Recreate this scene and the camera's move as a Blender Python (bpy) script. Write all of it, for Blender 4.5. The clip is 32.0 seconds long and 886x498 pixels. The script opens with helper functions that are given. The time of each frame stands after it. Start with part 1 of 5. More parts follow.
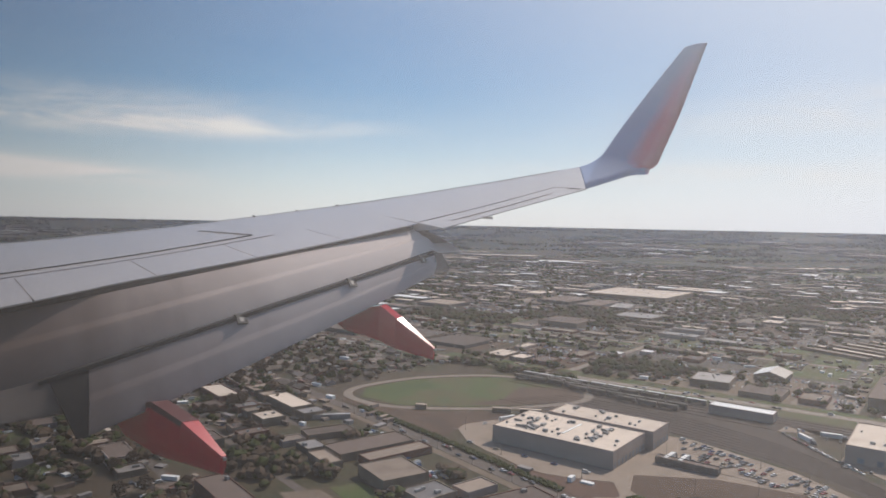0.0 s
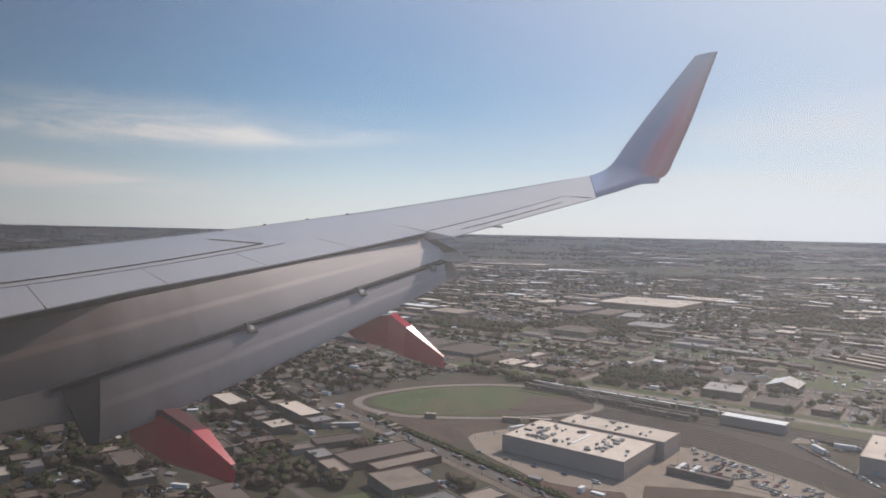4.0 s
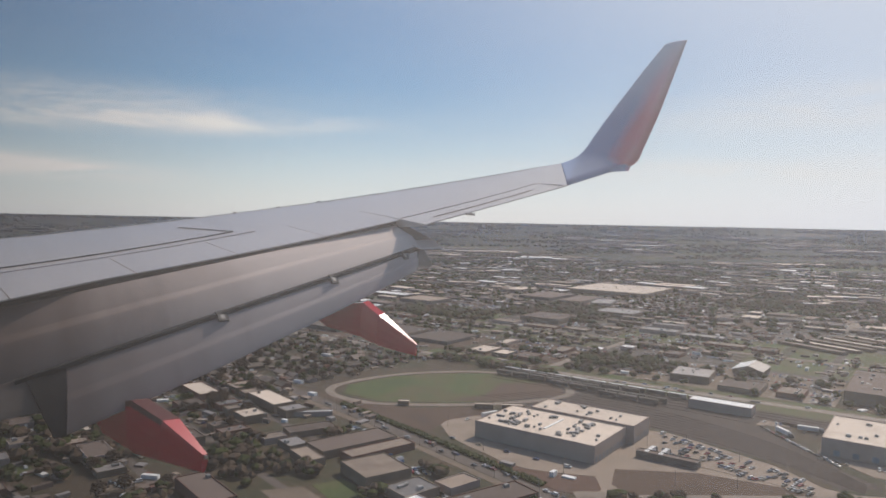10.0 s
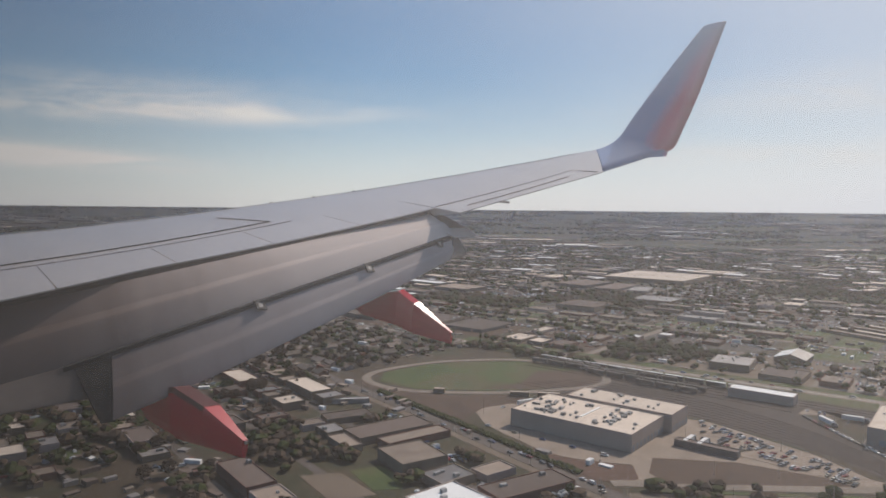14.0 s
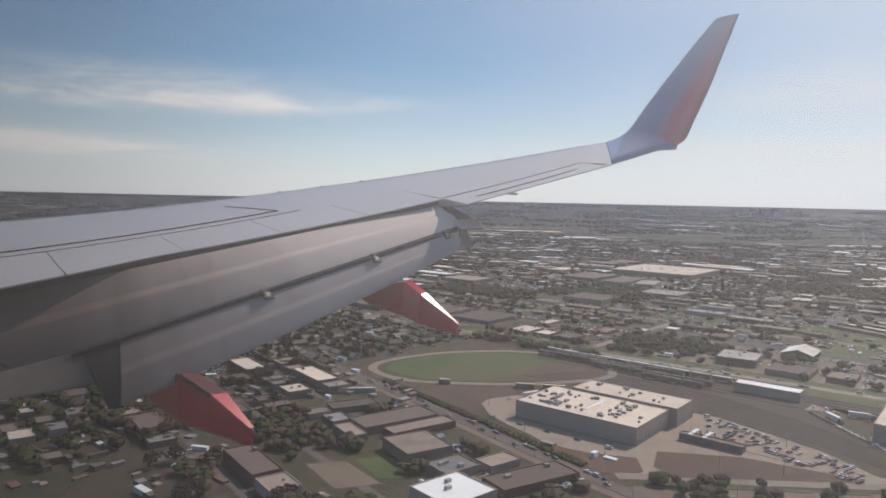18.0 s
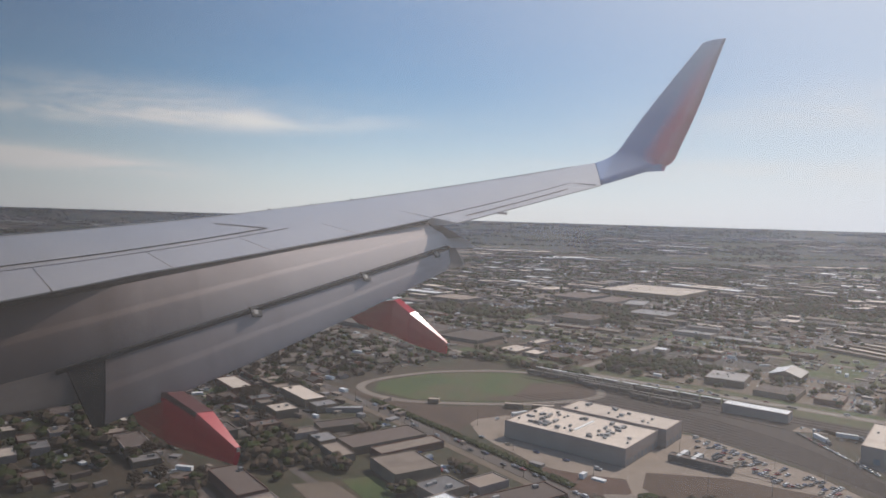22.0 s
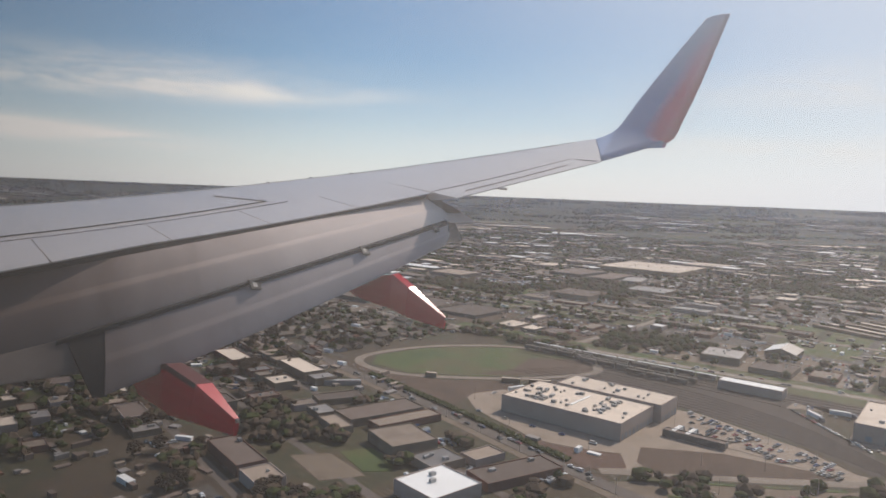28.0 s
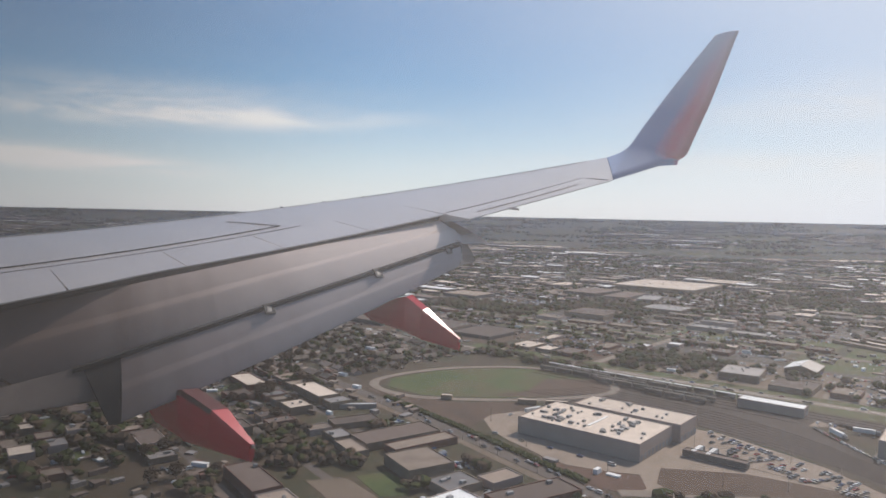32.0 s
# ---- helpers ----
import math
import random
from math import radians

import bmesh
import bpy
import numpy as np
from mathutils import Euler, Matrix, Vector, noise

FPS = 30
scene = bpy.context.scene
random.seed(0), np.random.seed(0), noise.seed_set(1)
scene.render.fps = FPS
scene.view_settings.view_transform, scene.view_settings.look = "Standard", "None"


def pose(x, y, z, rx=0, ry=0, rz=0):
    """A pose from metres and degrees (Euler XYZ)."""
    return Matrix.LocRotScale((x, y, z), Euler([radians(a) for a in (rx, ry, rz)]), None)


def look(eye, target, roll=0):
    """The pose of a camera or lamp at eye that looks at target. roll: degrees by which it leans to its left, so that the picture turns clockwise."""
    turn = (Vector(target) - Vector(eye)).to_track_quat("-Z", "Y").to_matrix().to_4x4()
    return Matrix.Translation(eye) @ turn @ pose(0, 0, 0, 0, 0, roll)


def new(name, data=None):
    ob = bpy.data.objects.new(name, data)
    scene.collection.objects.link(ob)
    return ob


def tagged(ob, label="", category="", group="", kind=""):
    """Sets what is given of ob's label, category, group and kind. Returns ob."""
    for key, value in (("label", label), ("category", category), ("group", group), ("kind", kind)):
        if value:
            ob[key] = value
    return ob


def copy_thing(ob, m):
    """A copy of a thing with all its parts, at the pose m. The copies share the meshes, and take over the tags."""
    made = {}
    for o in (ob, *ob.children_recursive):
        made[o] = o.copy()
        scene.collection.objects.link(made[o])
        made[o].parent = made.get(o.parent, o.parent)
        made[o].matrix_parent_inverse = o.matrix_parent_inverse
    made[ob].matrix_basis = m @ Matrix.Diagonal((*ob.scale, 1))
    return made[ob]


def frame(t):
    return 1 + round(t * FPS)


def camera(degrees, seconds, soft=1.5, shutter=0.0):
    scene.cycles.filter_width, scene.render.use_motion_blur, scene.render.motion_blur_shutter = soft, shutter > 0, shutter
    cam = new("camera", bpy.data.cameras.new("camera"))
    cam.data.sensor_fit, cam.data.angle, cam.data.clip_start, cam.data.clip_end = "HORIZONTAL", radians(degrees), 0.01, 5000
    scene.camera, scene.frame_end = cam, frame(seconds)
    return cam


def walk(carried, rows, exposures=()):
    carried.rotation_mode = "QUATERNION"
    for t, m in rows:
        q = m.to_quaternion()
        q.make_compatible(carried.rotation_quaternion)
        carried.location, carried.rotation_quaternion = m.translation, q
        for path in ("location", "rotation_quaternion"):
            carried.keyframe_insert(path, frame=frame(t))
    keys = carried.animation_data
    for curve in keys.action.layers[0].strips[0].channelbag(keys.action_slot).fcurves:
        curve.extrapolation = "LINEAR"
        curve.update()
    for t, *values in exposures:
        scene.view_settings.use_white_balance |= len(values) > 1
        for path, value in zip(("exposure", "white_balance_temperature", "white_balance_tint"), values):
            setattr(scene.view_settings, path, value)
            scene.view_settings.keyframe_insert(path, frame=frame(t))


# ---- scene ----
cam = camera(65.0, 32.0, soft=1.6)
EYE = (0.006, 0.007, 150.002)   # the seat by the window: the eye stays, the hand turns
PATH = [
    (0.0, 88.030, -1.155, 1.159),
    (0.5, 88.227, -1.013, 0.809),
    (1.0, 87.940, -1.244, 0.227),
    (1.5, 87.082, -1.379, 0.160),
    (2.0, 86.772, -1.251, 0.540),
    (2.5, 87.329, -1.518, 1.329),
    (3.0, 88.131, -1.478, 2.341),
    (3.5, 89.147, -1.130, 1.970),
    (5.5, 85.735, -1.678, 1.956),
    (6.0, 85.427, -1.423, 1.939),
    (6.5, 86.106, -1.400, 1.863),
    (7.0, 85.788, -0.778, 2.103),
    (7.5, 85.994, -0.628, 2.202),
    (8.0, 86.717, -0.198, 2.253),
    (8.5, 87.462, -0.538, 0.388),
    (9.0, 87.530, -1.122, -1.596),
    (9.5, 87.717, -1.330, -1.129),
    (10.0, 87.759, -1.103, -0.311),
    (10.5, 87.501, 0.013, -0.199),
    (11.0, 88.040, -0.582, -0.075),
    (11.5, 88.612, -0.519, 0.590),
    (12.0, 88.209, -0.733, 1.123),
    (12.5, 87.495, -0.989, 0.910),
    (13.0, 87.126, -1.047, 1.164),
    (13.5, 87.112, -0.540, 2.116),
    (14.0, 86.751, -0.561, 2.510),
    (14.5, 87.011, -0.730, 2.829),
    (16.5, 86.474, -0.860, 3.120),
    (17.0, 86.299, -1.297, 2.731),
    (17.5, 85.988, -1.262, 2.912),
    (18.0, 86.007, -1.211, 3.154),
    (18.5, 86.154, -0.988, 3.268),
    (19.0, 87.208, -1.398, 2.836),
    (19.5, 87.084, -1.498, 2.696),
    (20.0, 87.973, -1.289, 2.260),
    (20.5, 88.431, -1.764, 2.047),
    (21.0, 87.889, -1.779, 1.952),
    (21.5, 87.453, -1.813, 2.167),
    (22.0, 87.585, -1.688, 2.327),
    (22.5, 86.925, -1.359, 2.489),
    (23.0, 86.795, -1.462, 2.798),
    (23.5, 87.373, -1.268, 2.938),
    (24.0, 87.999, -0.665, 2.873),
    (24.5, 87.624, -1.040, 3.188),
    (25.0, 87.073, -1.092, 3.480),
    (25.5, 87.207, -1.247, 3.681),
    (27.5, 85.111, -2.504, 2.365),
    (28.0, 85.518, -2.264, 2.279),
    (28.5, 85.900, -2.287, 2.348),
    (29.0, 87.201, -1.338, 2.762),
    (29.5, 87.746, -1.297, 2.603),
    (30.0, 86.859, -1.480, 2.431),
    (30.5, 86.601, -1.403, 2.653),
    (31.0, 86.399, -1.109, 2.616),
    (31.5, 86.754, -0.994, 2.902),
    (32.0, 87.256, -1.182, 3.288),
]
walk(cam, [(t, pose(*EYE, rx, ry, rz)) for t, rx, ry, rz in PATH], exposures=[
    (0, 0.12, 6620, 10), (1, 0.11, 6700, 10), (2, 0.09, 6620, 10), (3, 0.08, 6460, 10), (6, 0.07, 6660, 10), (7, 0.06, 6620, 10), (8, 0.06, 6620, 10), (9, 0.05, 6700, 10), (10, 0.04, 6700, 10),
    (11, 0.03, 6700, 10), (12, 0.01, 6780, 10), (13, -0.01, 6780, 10), (14, -0.04, 6700, 10), (17, 0.07, 6860, 10), (18, 0.07, 6540, 10), (19, 0.06, 6540, 10), (20, 0.04, 6460, 10),
    (21, 0.01, 6460, 10), (22, -0.01, 6460, 10), (23, -0.04, 6460, 10), (24, 0.01, 6460, 10), (25, -0.02, 6540, 10), (28, 0.11, 6780, 10), (29, 0.2, 6780, 10), (30, 0.29, 6860, 10), (31, 0.27, 6700, 10), (32, 0.15, 6540, 10)])

# ---- sky and sun ----
SUN_AZIMUTH, SUN_HEIGHT = 42.0, 43.0
SUN_DIR = Vector((math.sin(radians(SUN_AZIMUTH)) * math.cos(radians(SUN_HEIGHT)),
                  math.cos(radians(SUN_AZIMUTH)) * math.cos(radians(SUN_HEIGHT)), math.sin(radians(SUN_HEIGHT))))
world = bpy.data.worlds.new("sky")
scene.world = world
world.use_nodes = True
wn, wl = world.node_tree.nodes, world.node_tree.links
wn.clear()


def wnode(kind, **values):
    n = wn.new(kind)
    for k, v in values.items():
        n.inputs[k].default_value = v
    return n


w_out = wn.new("ShaderNodeOutputWorld")
w_bg = wnode("ShaderNodeBackground", Strength=0.0748)
sky = wn.new("ShaderNodeTexSky")
sky.sky_type = "NISHITA"
sky.sun_disc = False
sky.sun_elevation, sky.sun_rotation = radians(SUN_HEIGHT), radians(SUN_AZIMUTH)
sky.air_density, sky.dust_density, sky.ozone_density, sky.altitude = 1.0, 0.35, 3.0, 200
w_co = wn.new("ShaderNodeTexCoord")
w_sep = wn.new("ShaderNodeSeparateXYZ")
wl.new(w_co.outputs["Generated"], w_sep.inputs[0])


def wmath(op, a, b=None, c=None, clamp=False):
    n = wn.new("ShaderNodeMath")
    n.operation, n.use_clamp = op, clamp
    for i, v in enumerate((a, b, c)):
        if v is None:
            continue
        if isinstance(v, (int, float)):
            n.inputs[i].default_value = v
        else:
            wl.new(v, n.inputs[i])
    return n.outputs[0]


# thin cirrus: a stretched noise on the sky, thicker in two streaks
w_x, w_y, w_z = w_sep.outputs
w_az = wmath("ARCTAN2", w_x, w_y)
w_el = wmath("ARCSINE", w_z)
w_comb = wn.new("ShaderNodeCombineXYZ")
wl.new(wmath("MULTIPLY", w_az, 2.2), w_comb.inputs[0])
wl.new(wmath("MULTIPLY_ADD", w_az, 0.4, wmath("MULTIPLY", w_el, 12.0)), w_comb.inputs[1])
w_noise = wnode("ShaderNodeTexNoise", Scale=2.6, Detail=9.0, Roughness=0.68, Distortion=0.6)
wl.new(w_comb.outputs[0], w_noise.inputs["Vector"])


def streak(az, el, half_az, half_el, tilt):
    """A soft elongated veil of cloud round a direction (radians)."""
    da = wmath("SUBTRACT", w_az, az)
    de = wmath("SUBTRACT", wmath("SUBTRACT", w_el, el), wmath("MULTIPLY", da, tilt))
    q = wmath("ADD", wmath("POWER", wmath("DIVIDE", wmath("ABSOLUTE", da), half_az), 2.0),
              wmath("POWER", wmath("DIVIDE", wmath("ABSOLUTE", de), half_el), 2.0))
    return wmath("EXPONENT", wmath("MULTIPLY", q, -1.0))


w_amount = wmath("ADD", wmath("ADD", wmath("MULTIPLY", streak(-0.41, 0.126, 0.22, 0.014, 0.02), 1.35), wmath("MULTIPLY", streak(-0.58, 0.062, 0.14, 0.012, -0.05), 2.5)),
                 wmath("MULTIPLY", streak(-0.46, 0.152, 0.20, 0.018, 0.02), 0.5))
w_veil = wmath("ADD", wmath("MULTIPLY", streak(0.50, 0.15, 0.22, 0.03, 0.05), 0.55), wmath("MULTIPLY", streak(0.45, 0.075, 0.40, 0.016, 0.0), 0.5))
w_tex = wmath("MULTIPLY_ADD", w_noise.outputs["Fac"], 3.3, -0.98, clamp=True)
w_fac = wmath("MULTIPLY", wmath("MULTIPLY", wmath("ADD", w_amount, wmath("ADD", w_veil, 0.03)), w_tex), 1.0, clamp=True)
# summer haze: whiter towards the skyline and towards the sun
w_dot = wmath("ADD", wmath("ADD", wmath("MULTIPLY", w_x, SUN_DIR.x), wmath("MULTIPLY", w_y, SUN_DIR.y)), wmath("MULTIPLY", w_z, SUN_DIR.z))
w_low = wmath("EXPONENT", wmath("MULTIPLY", wmath("POWER", wmath("DIVIDE", wmath("ABSOLUTE", w_el), 0.13), 1.6), -1.0))
w_glow = wmath("POWER", wmath("MAXIMUM", w_dot, 0.0), 5.0)
w_haze = wn.new("ShaderNodeMixRGB")
wl.new(wmath("MULTIPLY_ADD", w_low, 0.72, wmath("MULTIPLY", w_glow, 1.32), clamp=True), w_haze.inputs[0])
w_sat = wn.new("ShaderNodeHueSaturation")
w_sat.inputs["Hue"].default_value, w_sat.inputs["Saturation"].default_value = 0.496, 1.75
wl.new(sky.outputs[0], w_sat.inputs["Color"])
wl.new(w_sat.outputs[0], w_haze.inputs[1])
w_haze.inputs[2].default_value = (10.0, 10.65, 11.9, 1)
w_mix = wn.new("ShaderNodeMixRGB")
wl.new(w_fac, w_mix.inputs[0])
wl.new(w_haze.outputs[0], w_mix.inputs[1])
w_mix.inputs[2].default_value = (10.3, 10.2, 10.2, 1)
wl.new(w_mix.outputs[0], w_bg.inputs["Color"])
wl.new(w_bg.outputs[0], w_out.inputs["Surface"])

sun_data = bpy.data.lights.new("sun", "SUN")
sun_data.energy, sun_data.angle, sun_data.color = 3.5, radians(0.6), (1.0, 0.895, 0.815)
sun = new("sun", sun_data)
sun.matrix_world = look(SUN_DIR * 400, (0, 0, 0))


# ---- materials ----
def material(name, colors, scale=0.3, fine=3.0, rough=0.7, metal=0.0, bump=0.0, vary=0.0, coat=0.0, contrast=0.25, stretch=(1, 1, 1)):
    """A surface whose colour wanders between the given colours at two scales; vary: how far whole objects differ."""
    m = bpy.data.materials.new(name)
    m.use_nodes = True
    n, l = m.node_tree.nodes, m.node_tree.links
    b = n["Principled BSDF"]
    b.inputs["Roughness"].default_value, b.inputs["Metallic"].default_value = rough, metal
    b.inputs["Coat Weight"].default_value = coat
    b.inputs["Coat Roughness"].default_value = 0.08
    co = n.new("ShaderNodeTexCoord")
    info = n.new("ShaderNodeObjectInfo")
    off = n.new("ShaderNodeVectorMath")
    off.operation = "MULTIPLY_ADD"
    l.new(info.outputs["Random"], off.inputs[0])
    off.inputs[1].default_value = (91, 57, 33)
    mp = n.new("ShaderNodeMapping")
    mp.inputs["Scale"].default_value = stretch
    l.new(co.outputs["Object"], mp.inputs[0])
    l.new(mp.outputs[0], off.inputs[2])
    big = n.new("ShaderNodeTexNoise")
    big.inputs["Scale"].default_value, big.inputs["Detail"].default_value, big.inputs["Roughness"].default_value = scale, 5, 0.6
    l.new(off.outputs[0], big.inputs["Vector"])
    small = n.new("ShaderNodeTexNoise")
    small.inputs["Scale"].default_value, small.inputs["Detail"].default_value = fine, 4
    l.new(off.outputs[0], small.inputs["Vector"])
    ramp = n.new("ShaderNodeValToRGB")
    while len(ramp.color_ramp.elements) < len(colors):
        ramp.color_ramp.elements.new(0.5)
    for i, c in enumerate(colors):
        e = ramp.color_ramp.elements[i]
        e.position, e.color = 0.32 + 0.36 * i / max(1, len(colors) - 1), (*c, 1)
    l.new(big.outputs["Fac"], ramp.inputs[0])
    gain = n.new("ShaderNodeMath")
    gain.operation = "MULTIPLY_ADD"
    l.new(small.outputs["Fac"], gain.inputs[0])
    gain.inputs[1].default_value, gain.inputs[2].default_value = 2 * contrast, 1 - contrast
    hsv = n.new("ShaderNodeHueSaturation")
    l.new(ramp.outputs[0], hsv.inputs["Color"])
    if vary:
        g2 = n.new("ShaderNodeMath")
        g2.operation = "MULTIPLY_ADD"
        l.new(info.outputs["Random"], g2.inputs[0])
        g2.inputs[1].default_value, g2.inputs[2].default_value = 2 * vary, 1 - vary
        g3 = n.new("ShaderNodeMath")
        g3.operation = "MULTIPLY"
        l.new(gain.outputs[0], g3.inputs[0])
        l.new(g2.outputs[0], g3.inputs[1])
        l.new(g3.outputs[0], hsv.inputs["Value"])
    else:
        l.new(gain.outputs[0], hsv.inputs["Value"])
    l.new(hsv.outputs[0], b.inputs["Base Color"])
    if bump:
        bp = n.new("ShaderNodeBump")
        bp.inputs["Strength"].default_value, bp.inputs["Distance"].default_value = bump, 0.05
        l.new(small.outputs["Fac"], bp.inputs["Height"])
        l.new(bp.outputs[0], b.inputs["Normal"])
    return m


M_GROUND = material("dry_ground", [(0.040, 0.027, 0.015), (0.060, 0.041, 0.022), (0.034, 0.034, 0.012), (0.074, 0.050, 0.029)], 0.012, 0.3, 0.95, contrast=0.6)
M_GRASS = material("grass", [(0.038, 0.060, 0.013), (0.058, 0.082, 0.018), (0.082, 0.074, 0.030), (0.050, 0.070, 0.018)], 0.022, 0.6, 0.95, contrast=0.45)
M_DIRT = material("bare_earth", [(0.056, 0.033, 0.021), (0.080, 0.048, 0.030), (0.067, 0.040, 0.025)], 0.03, 0.5, 0.95, contrast=0.35)
M_BALLAST = material("rail_ballast", [(0.043, 0.031, 0.024), (0.061, 0.043, 0.034)], 0.05, 0.9, 0.95, contrast=0.4)
M_ASPHALT = material("asphalt", [(0.046, 0.038, 0.034), (0.069, 0.058, 0.050), (0.057, 0.046, 0.041)], 0.03, 0.5, 0.9, contrast=0.3)
M_CONCRETE = material("concrete_paving", [(0.157, 0.126, 0.099), (0.212, 0.172, 0.136), (0.183, 0.146, 0.116)], 0.03, 0.6, 0.9, contrast=0.2)
M_SAND = material("pale_dusty_paving", [(0.120, 0.090, 0.064), (0.160, 0.122, 0.088), (0.139, 0.104, 0.075)], 0.03, 0.5, 0.95, contrast=0.2)
M_REDEARTH = material("reddish_earth", [(0.078, 0.041, 0.026), (0.103, 0.055, 0.037)], 0.03, 0.5, 0.95, contrast=0.25)
M_LOT = material("pale_gravel_paving", [(0.205, 0.160, 0.122), (0.270, 0.212, 0.163), (0.235, 0.185, 0.142)], 0.04, 0.7, 0.92, contrast=0.22)
M_ROAD = material("worn_road_asphalt", [(0.085, 0.068, 0.058), (0.118, 0.096, 0.081)], 0.03, 0.5, 0.9, contrast=0.25)
M_SLEEPER = material("sleepers_and_stone", [(0.049, 0.037, 0.030), (0.076, 0.058, 0.048)], 0.1, 1.2, 0.95, contrast=0.4)
M_LINE = material("road_paint", [(0.55, 0.54, 0.50), (0.68, 0.67, 0.62)], 0.3, 2.0, 0.8)
M_ROOF_WHITE = material("white_roof_membrane", [(0.489, 0.400, 0.318), (0.612, 0.508, 0.410), (0.542, 0.446, 0.358)], 0.05, 0.7, 0.75, vary=0.12, contrast=0.14)
M_ROOF_BRIGHT = material("bright_white_roof", [(0.74, 0.73, 0.70), (0.84, 0.83, 0.80)], 0.05, 0.8, 0.5, contrast=0.08)
M_ROOF_TAN = material("gravel_roof", [(0.190, 0.146, 0.112), (0.254, 0.198, 0.154), (0.220, 0.170, 0.132)], 0.05, 0.8, 0.9, vary=0.25, contrast=0.22)
M_ROOF_BROWN = material("brown_gravel_roof", [(0.088, 0.063, 0.052), (0.126, 0.092, 0.075), (0.106, 0.077, 0.063)], 0.04, 0.8, 0.9, vary=0.3, contrast=0.25)
M_ROOF_GREY = material("grey_metal_roof", [(0.170, 0.150, 0.136), (0.245, 0.218, 0.198)], 0.05, 0.9, 0.5, 0.1, vary=0.3, contrast=0.2)
M_SHINGLE = material("asphalt_shingles", [(0.091, 0.074, 0.062), (0.142, 0.113, 0.092), (0.117, 0.093, 0.074)], 0.2, 1.5, 0.9, vary=0.45, contrast=0.3)
M_WALL_LIGHT = material("pale_tilt_up_wall", [(0.33, 0.258, 0.220), (0.39, 0.310, 0.268)], 0.08, 0.9, 0.85, vary=0.15, contrast=0.15)
M_WALL_DARK = material("dark_metal_wall", [(0.07, 0.062, 0.06), (0.11, 0.098, 0.092)], 0.2, 2.0, 0.7, vary=0.2)
M_WALL_TAN = material("tan_masonry_wall", [(0.174, 0.128, 0.090), (0.232, 0.175, 0.123)], 0.1, 1.0, 0.9, vary=0.3, contrast=0.2)
M_WALL_BRICK = material("red_brick_wall", [(0.128, 0.059, 0.042), (0.180, 0.084, 0.059)], 0.2, 2.0, 0.9, vary=0.25, contrast=0.25)
M_UNIT = material("galvanised_unit", [(0.26, 0.25, 0.24), (0.38, 0.37, 0.35)], 0.4, 3.0, 0.6, 0.3, vary=0.35)
M_DOOR = material("dock_door_paint", [(0.17, 0.18, 0.20), (0.23, 0.24, 0.26)], 0.3, 2.0, 0.6, vary=0.2)
M_SKYLIGHT = material("skylight_plastic", [(0.82, 0.80, 0.74), (0.9, 0.88, 0.82)], 0.3, 2.0, 0.3)
M_LEAF = material("spring_foliage", [(0.027, 0.036, 0.010), (0.041, 0.052, 0.014), (0.052, 0.062, 0.019)], 0.12, 1.0, 0.9, vary=0.25, contrast=0.22)
M_TWIG = material("bare_twigs", [(0.046, 0.032, 0.022), (0.070, 0.049, 0.034), (0.055, 0.042, 0.030)], 0.12, 1.0, 0.95, vary=0.25, contrast=0.22)
for m in (M_LEAF, M_TWIG):
    m.node_tree.nodes["Principled BSDF"].inputs["Specular IOR Level"].default_value = 0.12
M_BARK = material("bark", [(0.09, 0.07, 0.055), (0.14, 0.11, 0.085)], 0.8, 5.0, 0.95)
M_WOODS = material("far_woods", [(0.018, 0.026, 0.016), (0.030, 0.036, 0.022), (0.040, 0.040, 0.028), (0.024, 0.034, 0.018)], 0.011, 0.12, 0.95, contrast=0.4)
M_GLASS = material("dark_car_glass", [(0.02, 0.022, 0.025), (0.03, 0.032, 0.035)], 1.0, 4.0, 0.12, coat=0.5)
M_TYRE = material("tyre_rubber", [(0.02, 0.02, 0.02), (0.035, 0.034, 0.033)], 2.0, 9.0, 0.9)
M_RUST = material("rusty_rail", [(0.075, 0.050, 0.036), (0.115, 0.080, 0.058)], 0.5, 4.0, 0.65, 0.2)
M_STEEL = material("weathered_steel", [(0.22, 0.20, 0.18), (0.34, 0.31, 0.28)], 0.5, 4.0, 0.5, 0.6)
CAR_PAINT = [material(n, [c, tuple(v * 1.15 for v in c)], 0.5, 3.0, 0.35, 0.1, coat=0.8, contrast=0.08) for n, c in (
    ("white_car_paint", (0.72, 0.72, 0.70)), ("silver_car_paint", (0.42, 0.43, 0.44)), ("black_car_paint", (0.025, 0.026, 0.028)),
    ("grey_car_paint", (0.14, 0.145, 0.15)), ("red_car_paint", (0.32, 0.035, 0.03)), ("blue_car_paint", (0.05, 0.085, 0.20)), ("beige_car_paint", (0.40, 0.35, 0.26)))]
M_TRAILER = material("white_trailer_skin", [(0.62, 0.61, 0.58), (0.74, 0.73, 0.70)], 0.3, 2.0, 0.5, vary=0.2, contrast=0.12)
M_RAILCAR = material("railcar_paint", [(0.07, 0.075, 0.055), (0.13, 0.10, 0.08), (0.24, 0.21, 0.19)], 0.12, 2.0, 0.7, vary=0.4, contrast=0.25)

